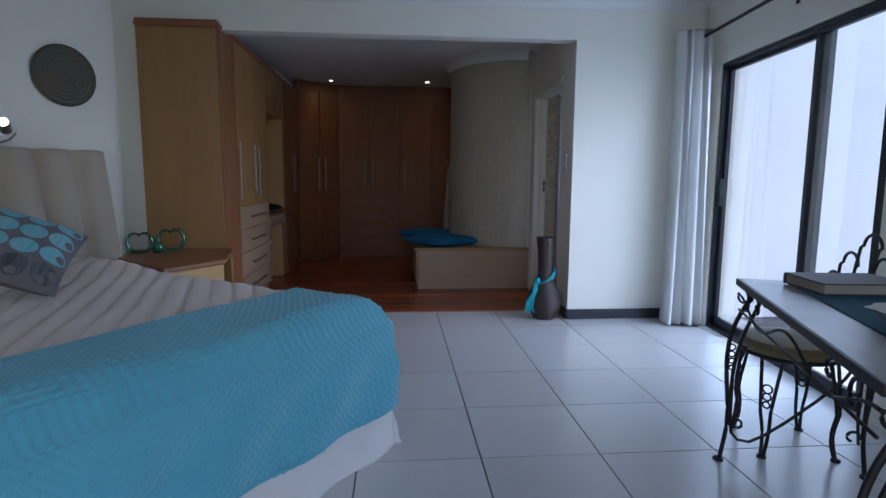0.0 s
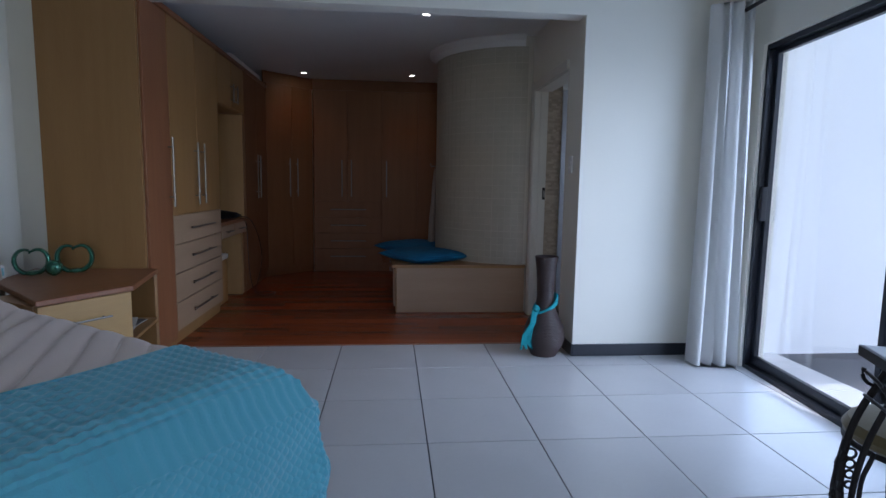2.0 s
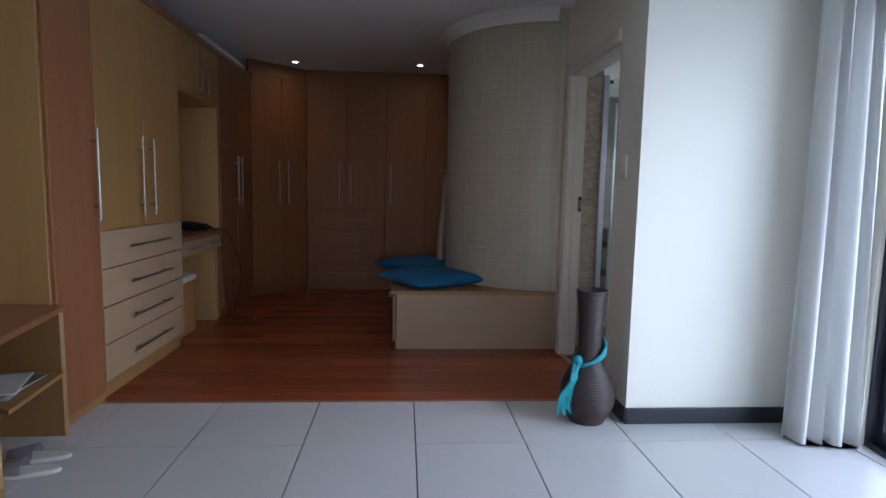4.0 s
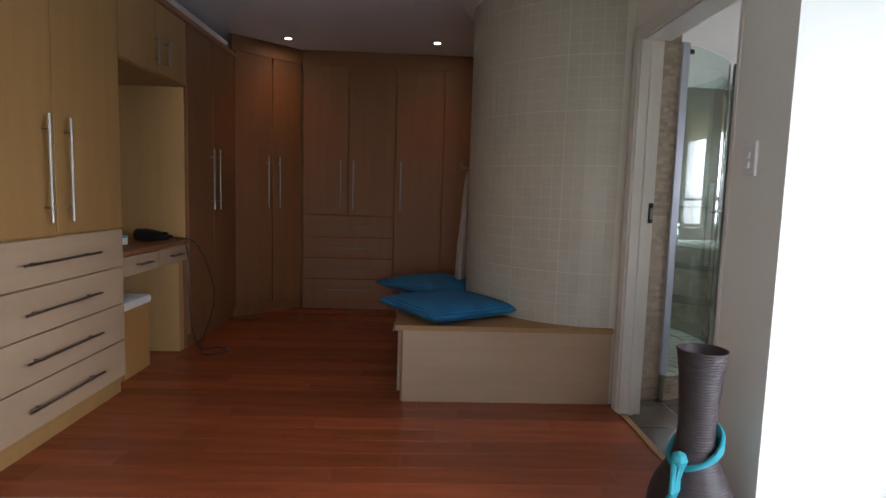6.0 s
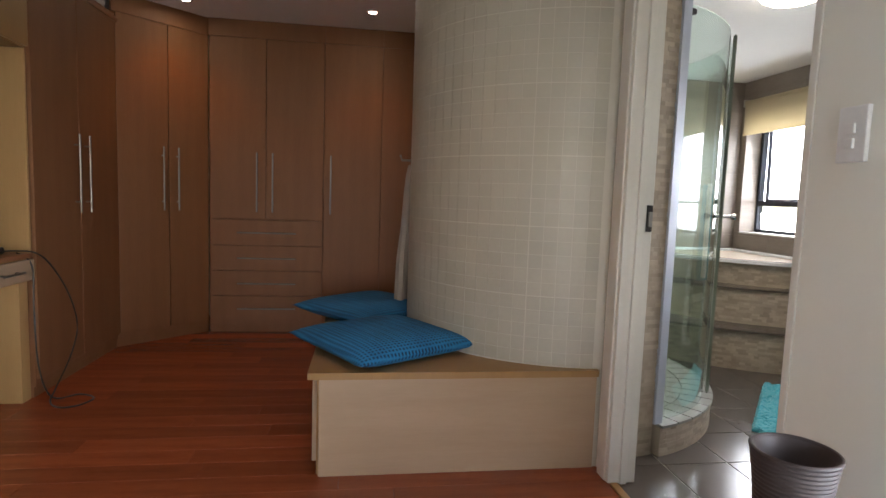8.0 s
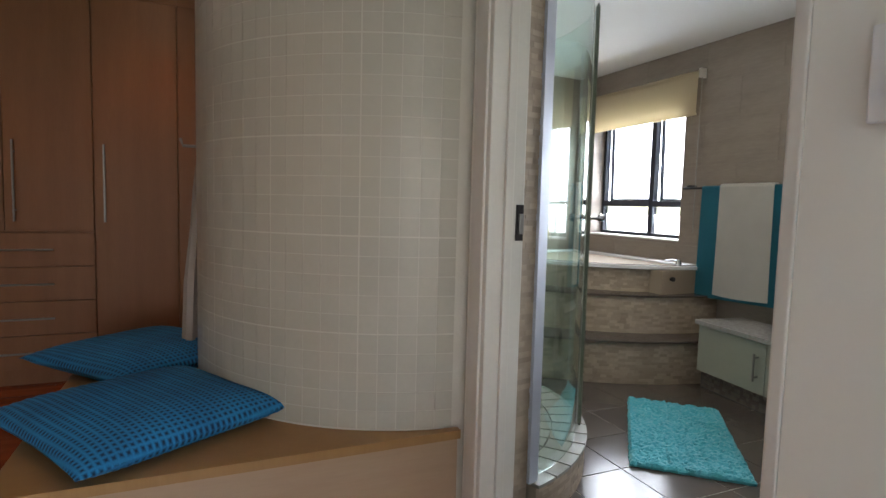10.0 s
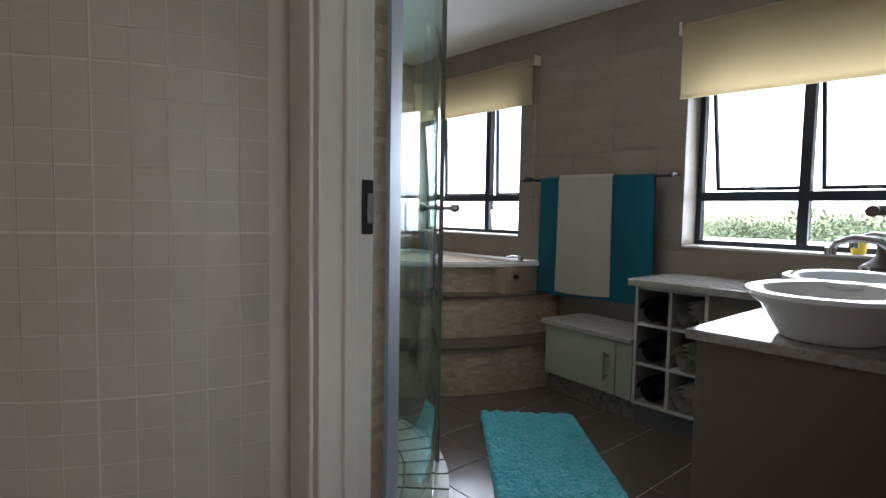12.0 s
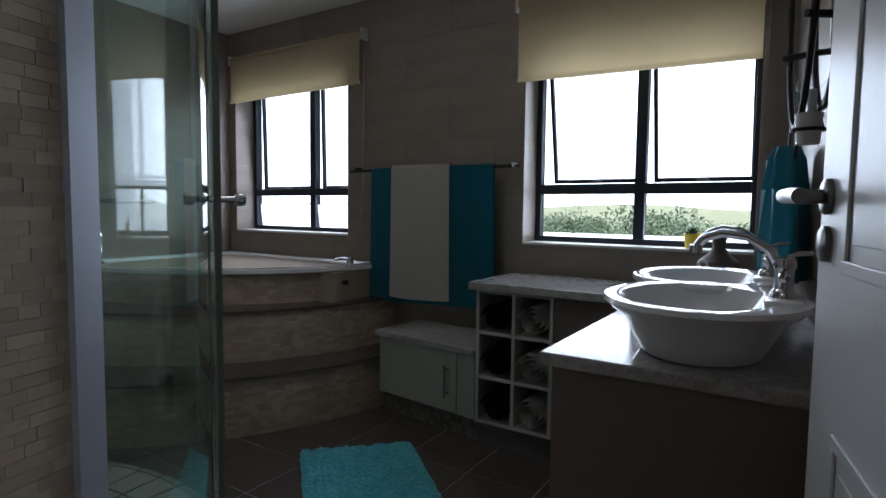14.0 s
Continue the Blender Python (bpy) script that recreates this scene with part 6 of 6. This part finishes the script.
# ---- outside ----
def shrub(x, y, r, h, seed, label="grey green coastal shrub on the slope"):
    t = thing("shrub", label, "shrub", pose(x, y, -2.2), "shrubs outside")
    rnd = random.Random(seed)
    bm = bmesh.new()
    for k in range(6):
        a = rnd.uniform(0, 6.28)
        tube([(0, 0, 0), (0.3 * r * math.cos(a), 0.3 * r * math.sin(a), h * 0.4), (0.6 * r * math.cos(a), 0.6 * r * math.sin(a), h * 0.75)], 0.05, 5, bm)
    part("limbs", bm, BARK, t)
    verts, faces = [], []
    clumps = [(rnd.gauss(0, 0.45) * r, rnd.gauss(0, 0.45) * r, h * rnd.uniform(0.3, 0.95), rnd.uniform(0.25, 0.5) * r) for _ in range(22)]
    for cx, cy, cz, cr in clumps:
        for _ in range(240):
            v = Vector((rnd.gauss(0, 1), rnd.gauss(0, 1), rnd.gauss(0, 1))).normalized() * cr * rnd.uniform(0.6, 1.05)
            c = Vector((cx, cy, cz)) + Vector((v.x, v.y, v.z * 0.7))
            if c.z < 0.05:
                continue
            s = rnd.uniform(0.05, 0.13)
            d = Vector((rnd.gauss(0, 1), rnd.gauss(0, 1), rnd.gauss(0, 1))).normalized()
            e = d.orthogonal().normalized()
            i = len(verts)
            verts += [c - d * s, c + e * s * 0.4, c + d * s, c - e * s * 0.4]
            faces.append((i, i + 1, i + 2, i + 3))
    me = bpy.data.meshes.new("crown")
    me.from_pydata([tuple(v) for v in verts], [], faces)
    me.materials.append(BUSH[seed % 2])
    o = new("crown", me)
    o.parent = t
    return t


BARK = material("shrub_bark", (0.10, 0.08, 0.06), 0.9, fine=40, bump=0.4)
BUSH = [material("coastal_leaf", (0.26, 0.32, 0.15), 0.7, second=(0.33, 0.37, 0.20), scale=1.5, fine=8, amount=0.5, bump=0), material("olive_leaf", (0.22, 0.26, 0.13), 0.7, second=(0.16, 0.20, 0.09), scale=1.5, fine=8, amount=0.5, bump=0)]
rnd = random.Random(11)
k = 0
base_shrubs = [shrub(26, 10, 2.2, 2.7, 0), shrub(31, 16, 2.6, 2.9, 1), shrub(28, 6, 2.0, 2.4, 2)]
for row, (x, n, y0, y1) in enumerate(((27, 14, 0, 16), (34, 9, 2, 40), (46, 12, -4, 60))):
    for i in range(n):
        y = y0 + (y1 - y0) * (i + rnd.uniform(0.1, 0.9)) / n
        if row and rnd.random() < 0.25:
            continue
        s = rnd.uniform(0.75, 1.15)
        b = base_shrubs[rnd.randrange(3)]
        c = copy_thing(b, pose(x + rnd.uniform(-3, 3), y, -2.2, 0, 0, rnd.uniform(0, 360)))
        c.scale = (s, s, s * rnd.uniform(0.8, 1.05))


def hills():
    bm = bmesh.new()
    n = 90
    rows = []
    for j, (d, hh) in enumerate(((700, 0), (900, 6), (1200, 18), (1500, 26), (1900, 20), (2300, 0))):
        rows.append([bm.verts.new((d, -900 + 3000 * i / n, -2.3 + hh * (0.6 + 0.8 * noise.noise(Vector((i * 0.12, j * 0.4, 1.7)))))) for i in range(n + 1)])
    for a, b in zip(rows, rows[1:]):
        for i in range(n):
            bm.faces.new((a[i], a[i + 1], b[i + 1], b[i]))
    setting("backdrop_hills", bm, LAND, "low green hills along the horizon", smooth=True)


hills()


def sky_sheet():
    """A far curved glowing sheet over the sea horizon, added to whiten the sky."""
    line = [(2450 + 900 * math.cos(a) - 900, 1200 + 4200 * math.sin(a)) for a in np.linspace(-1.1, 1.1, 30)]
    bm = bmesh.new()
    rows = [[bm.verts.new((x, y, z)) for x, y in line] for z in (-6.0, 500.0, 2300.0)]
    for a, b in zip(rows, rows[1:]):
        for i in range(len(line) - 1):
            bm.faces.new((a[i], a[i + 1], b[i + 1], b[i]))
    setting("backdrop_sky", bm, glow("white_sky_glow", (0.94, 0.97, 1.0), 1.3), "glowing white sheet added for the overexposed sky over the hills", smooth=True)


sky_sheet()
# The deep south eave is unseen, added to block sun at the window.
setting("roof", box(-5.1, -4.9, 2.75, 2.87, 4.60, 2.9), OUTWALL, "flat white roof of the house with an unseen eave added to shade the south window")
# Unseen slab, added to keep sun off the outside wall and paving.
setting("roof_terrace", box(2.871, 1.1, 4.7, 9.0, 4.468, 4.85), OUTWALL, "unseen flat white slab added above the terrace to shade the outside wall")
setting("roof_rear", box(-5.1, 4.601, 2.75, 4.55, 9.2, 2.9), OUTWALL, "flat white roof over the dressing room and bathroom")


# ---- floors and cladding, piece by piece ----
def piece(name, mesh, parent, m):
    o = new(name, mesh)
    o.parent = parent
    o.matrix_basis = m
    return o


def tile_floor(name, label, x0, x1, y0, y1, ox, oy, s, mat, joint=0.004, height=0.012, keep=None):
    t = tagged(new(name), label, kind="structure")
    me = mesh_of("tile", box(joint / 2, joint / 2, -height, s - joint / 2, s - joint / 2, 0.0, 0.0012), mat)
    rnd = random.Random(5)
    for i in range(math.floor((x0 - ox) / s), math.ceil((x1 - ox) / s)):
        for j in range(math.floor((y0 - oy) / s), math.ceil((y1 - oy) / s)):
            x, y = ox + i * s, oy + j * s
            if keep and not keep(x + s / 2, y + s / 2):
                continue
            piece("tile", me, t, pose(x, y, rnd.uniform(-0.0004, 0.0)))
    return t


tile_floor("floor_bedroom", "pale grey glazed floor tiles with dark joints", -4.6, 2.8, -2.8, 4.777, 0.501, 4.252, 0.525, TILE, 0.006, keep=lambda x, y: y < 4.79)
tile_floor("floor_bathroom", "brown floor tiles with pale joints in the bathroom", 1.6, 4.23, 4.75, 8.7, 2.857, 6.435, 0.3125, BTILE, 0.005, keep=lambda x, y: x > 1.70 and y > 4.5 and x < 4.35)
setting("floor_bath_bed", box(1.60, 4.62, -0.011, 4.3, 8.9, -0.003), MGROUT, "pale grout bed under the bathroom tiles")
setting("floor_edge_strip", box(-1.2, 4.774, -0.01, 1.598, 4.792, 0.004, 0.002), CHERRY, "wooden strip where laminate meets tiles")


def planks():
    t = tagged(new("floor_dressing"), "reddish brown laminate planks in the dressing room", kind="structure")
    rnd = random.Random(9)
    w, L = 0.131, 1.21
    full = mesh_of("plank", box(0.0007, 0.0007, -0.011, L - 0.0007, w - 0.0007, 0.0, 0.0005), WOODF)
    y = 4.785
    while y < 8.85:
        x = -1.85 - rnd.uniform(0, L)
        while x < 1.6:
            if x + L > 1.6 or x < -1.85:
                a, b = max(x, -1.85), min(x + L, 1.6)
                if b - a > 0.02:
                    me = mesh_of("plank", box(0.0007, 0.0007, -0.011, b - a - 0.0007, w - 0.0007, 0.0, 0.0005), WOODF)
                    piece("plank", me, t, pose(a, y, 0))
            else:
                piece("plank", full, t, pose(x, y, 0))
            x += L
        y += w


planks()


def wall_tiles(parent, length, height, tw, th, holes, mat, shift=0.5, joint=0.0022, proud=0.003):
    """Large tiles on the front of a wall that wall_mesh made, cut round its openings."""
    j = 0
    z = 0.0
    while z < height - 0.01:
        z1 = min(z + th, height)
        s = -tw * shift * (j % 2)
        while s < length:
            a, b = max(s, 0.0), min(s + tw, length)
            pieces = [(a, b, z, z1)]
            for h in holes:
                nxt = []
                for p in pieces:
                    if p[1] <= h[0] or p[0] >= h[1] or p[3] <= h[2] or p[2] >= h[3]:
                        nxt.append(p)
                        continue
                    if p[0] < h[0]:
                        nxt.append((p[0], h[0], p[2], p[3]))
                    if p[1] > h[1]:
                        nxt.append((h[1], p[1], p[2], p[3]))
                    m0, m1 = max(p[0], h[0]), min(p[1], h[1])
                    if p[2] < h[2]:
                        nxt.append((m0, m1, p[2], h[2]))
                    if p[3] > h[3]:
                        nxt.append((m0, m1, h[3], p[3]))
                pieces = nxt
            for p in pieces:
                if p[1] - p[0] > 0.02 and p[3] - p[2] > 0.02:
                    me = mesh_of("tile", box(joint / 2, -proud, joint / 2, p[1] - p[0] - joint / 2, -0.0005, p[3] - p[2] - joint / 2, 0.001), mat)
                    piece("tile", me, parent, pose(p[0], 0, p[2]))
            s += tw
        z = z1
        j += 1


WIN_HOLES = [(0.20, 1.325, 0.922, 2.02), (2.568, 3.645, 0.922, 2.02)]
wall_tiles(bpy.data.objects["wall_window"], 3.77, H_BATH, 0.60, 0.30, WIN_HOLES, SLATE)
wall_tiles(bpy.data.objects["wall_basin"], 2.45, H_BATH, 0.60, 0.30, [], SLATE)
wall_tiles(bpy.data.objects["wall_bath_far"], 2.93, H_BATH, 0.60, 0.30, [], SLATE)


def brick_mesh(name, boxes, mat):
    """Many small boxes in one mesh. boxes: eight corners each."""
    v, f = [], []
    for c in boxes:
        i = len(v)
        v += c
        f += [(i, i + 1, i + 2, i + 3), (i + 4, i + 7, i + 6, i + 5), (i, i + 4, i + 5, i + 1), (i + 1, i + 5, i + 6, i + 2), (i + 2, i + 6, i + 7, i + 3), (i + 3, i + 7, i + 4, i)]
    me = bpy.data.meshes.new(name)
    me.from_pydata(v, [], f)
    me.materials.append(mat)
    return me


def island_material(name, colour, second, rough, vary):
    m = material(name, colour, rough, second=second, scale=5, fine=50, amount=0.4, bump=0.2)
    n, l = m.node_tree.nodes, m.node_tree.links
    b = n["Principled BSDF"]
    src = b.inputs["Base Color"].links[0].from_socket
    geo = n.new("ShaderNodeNewGeometry")
    hsv = n.new("ShaderNodeHueSaturation")
    k = n.new("ShaderNodeMath")
    k.operation = "MULTIPLY_ADD"
    l.new(geo.outputs["Random Per Island"], k.inputs[0])
    k.inputs[1].default_value = vary
    k.inputs[2].default_value = 1 - vary / 2
    l.new(k.outputs[0], hsv.inputs["Value"])
    l.new(src, hsv.inputs["Color"])
    l.new(hsv.outputs["Color"], b.inputs["Base Color"])
    return m


MOS_I = island_material("cream_mosaic_field", (0.45, 0.415, 0.34), (0.38, 0.35, 0.28), 0.35, 0.06)
STONE_I = island_material("travertine_field", (0.43, 0.35, 0.265), (0.31, 0.24, 0.17), 0.6, 0.45)


def corners(pa, pb, na, nb, z0, z1, d):
    """Eight corners of a flat piece between two points of a line, d proud along the normals."""
    return [(pa[0], pa[1], z0), (pb[0], pb[1], z0), (pb[0], pb[1], z1), (pa[0], pa[1], z1), (pa[0] + na[0] * d, pa[1] + na[1] * d, z0), (pb[0] + nb[0] * d, pb[1] + nb[1] * d, z0), (pb[0] + nb[0] * d, pb[1] + nb[1] * d, z1), (pa[0] + na[0] * d, pa[1] + na[1] * d, z1)]


def mosaic_curved():
    w = bpy.data.objects["wall_curved"]
    s = 0.061
    per = 5
    da = math.degrees(s / CR)
    near, rest = [], []
    a = 264.5
    col = 0
    while a > 120:
        a1 = a - da
        row = 0
        z = 0.446
        while z < H_DRESS - 0.09:
            j1 = 0.0045 if col % per == 0 else 0.0022
            j2 = 0.0045 if row % per == 0 else 0.0022
            aa, bb = a - math.degrees(j1 / CR), a1
            pa, pb = [(WX + CR * math.cos(radians(q)), WY + CR * math.sin(radians(q))) for q in (aa, bb)]
            na, nb = [(math.cos(radians(q)), math.sin(radians(q))) for q in (aa, bb)]
            z1 = min(z + s, H_DRESS - 0.09)
            c = corners(pa, pb, na, nb, z + j2, z1, 0.0016)
            (near if 3 <= col < 17 and 9 <= row < 30 else rest).append(c)
            z += s
            row += 1
        a = a1
        col += 1
    for c in near:
        piece("mosaic_tile", brick_mesh("mosaic_tile", [c], MOSAIC), w, Matrix())
    o = piece("mosaic_field", brick_mesh("mosaic_field", rest, MOS_I), w, Matrix())
    tagged(o, kind="stuff")


mosaic_curved()


def strip_stones(line, normals, z0, z1, rnd, h=0.0195):
    """Courses of narrow stones of uneven length along a line."""
    out = []
    n = round((z1 - z0) / h)
    hh = (z1 - z0) / n
    cum = [0.0]
    for p, q in zip(line, line[1:]):
        cum.append(cum[-1] + span(p, q))

    def at(s):
        s = min(max(s, 0), cum[-1])
        i = max(0, min(len(cum) - 2, int(np.searchsorted(cum, s)) - 1))
        u = (s - cum[i]) / max(1e-9, cum[i + 1] - cum[i])
        return tuple(line[i][k] * (1 - u) + line[i + 1][k] * u for k in (0, 1)), tuple(normals[i][k] * (1 - u) + normals[i + 1][k] * u for k in (0, 1))
    for r in range(n):
        s = -rnd.uniform(0, 0.06)
        while s < cum[-1]:
            w = rnd.choice((0.03, 0.04, 0.052, 0.065))
            a, b = max(0, s), min(cum[-1], s + w)
            if b - a > 0.008:
                (pa, na), (pb, nb) = at(a + 0.0004), at(b - 0.0004)
                out.append(corners(pa, pb, na, nb, z0 + r * hh + 0.0004, z0 + (r + 1) * hh - 0.0004, rnd.uniform(0.0015, 0.0028)))
            s += w
    return out


def clad(parent, line, normals, z0, z1, seed, singles):
    rnd = random.Random(seed)
    stones = strip_stones(line, normals, z0, z1, rnd)
    for c in stones[:singles]:
        piece("stone", brick_mesh("stone", [c], STONE), parent, Matrix())
    if stones[singles:]:
        tagged(piece("stone_field", brick_mesh("stone_field", stones[singles:], STONE_I), parent, Matrix()), kind="stuff")


def ell_line(a, b, n=50):
    ts = np.linspace(0.25, math.pi / 2, n)
    pts = [(BXC - a * math.cos(t), BYC - b * math.sin(t)) for t in ts]
    nor = []
    for t in ts:
        v = Vector((-math.cos(t) / a, -math.sin(t) / b)).normalized()
        nor.append((v.x, v.y))
    return pts, nor


for k, (a, b, z0, z1) in enumerate(TIERS):
    ln, nr = ell_line(a - 0.012, b - 0.012)
    clad(bath, ln, nr, z0, z1 - (0.004 if k == 2 else 0), 20 + k, 90)
SHW = [o for o in bpy.data.objects if o.name == "shower"][0]
ln = arc(CX, CY, 0.935, -73, 40, 40)
clad(SHW, ln, [(math.cos(radians(-73 + 113 * i / 40)), math.sin(radians(-73 + 113 * i / 40))) for i in range(41)], 0.0, 0.138, 31, 120)
# stone clad end of the curved wall inside the bathroom
ENDCORE = material("pale_stone_joint", (0.40, 0.33, 0.25), 0.85, fine=100, bump=0.3)
endw = setting("wall_curved_end", curved_slab(arc(CX, CY, 0.90, -87, -74, 10), arc(CX, CY, 0.80, -87, -74, 10), 0, H_BATH), ENDCORE, "stone clad end of the curved wall in the bathroom")
ln = arc(CX, CY, 0.902, -86, -74, 8)
clad(endw, ln, [(math.cos(radians(-86 + 12 * i / 8)), math.sin(radians(-86 + 12 * i / 8))) for i in range(9)], 0.0, H_BATH - 0.002, 33, 250)
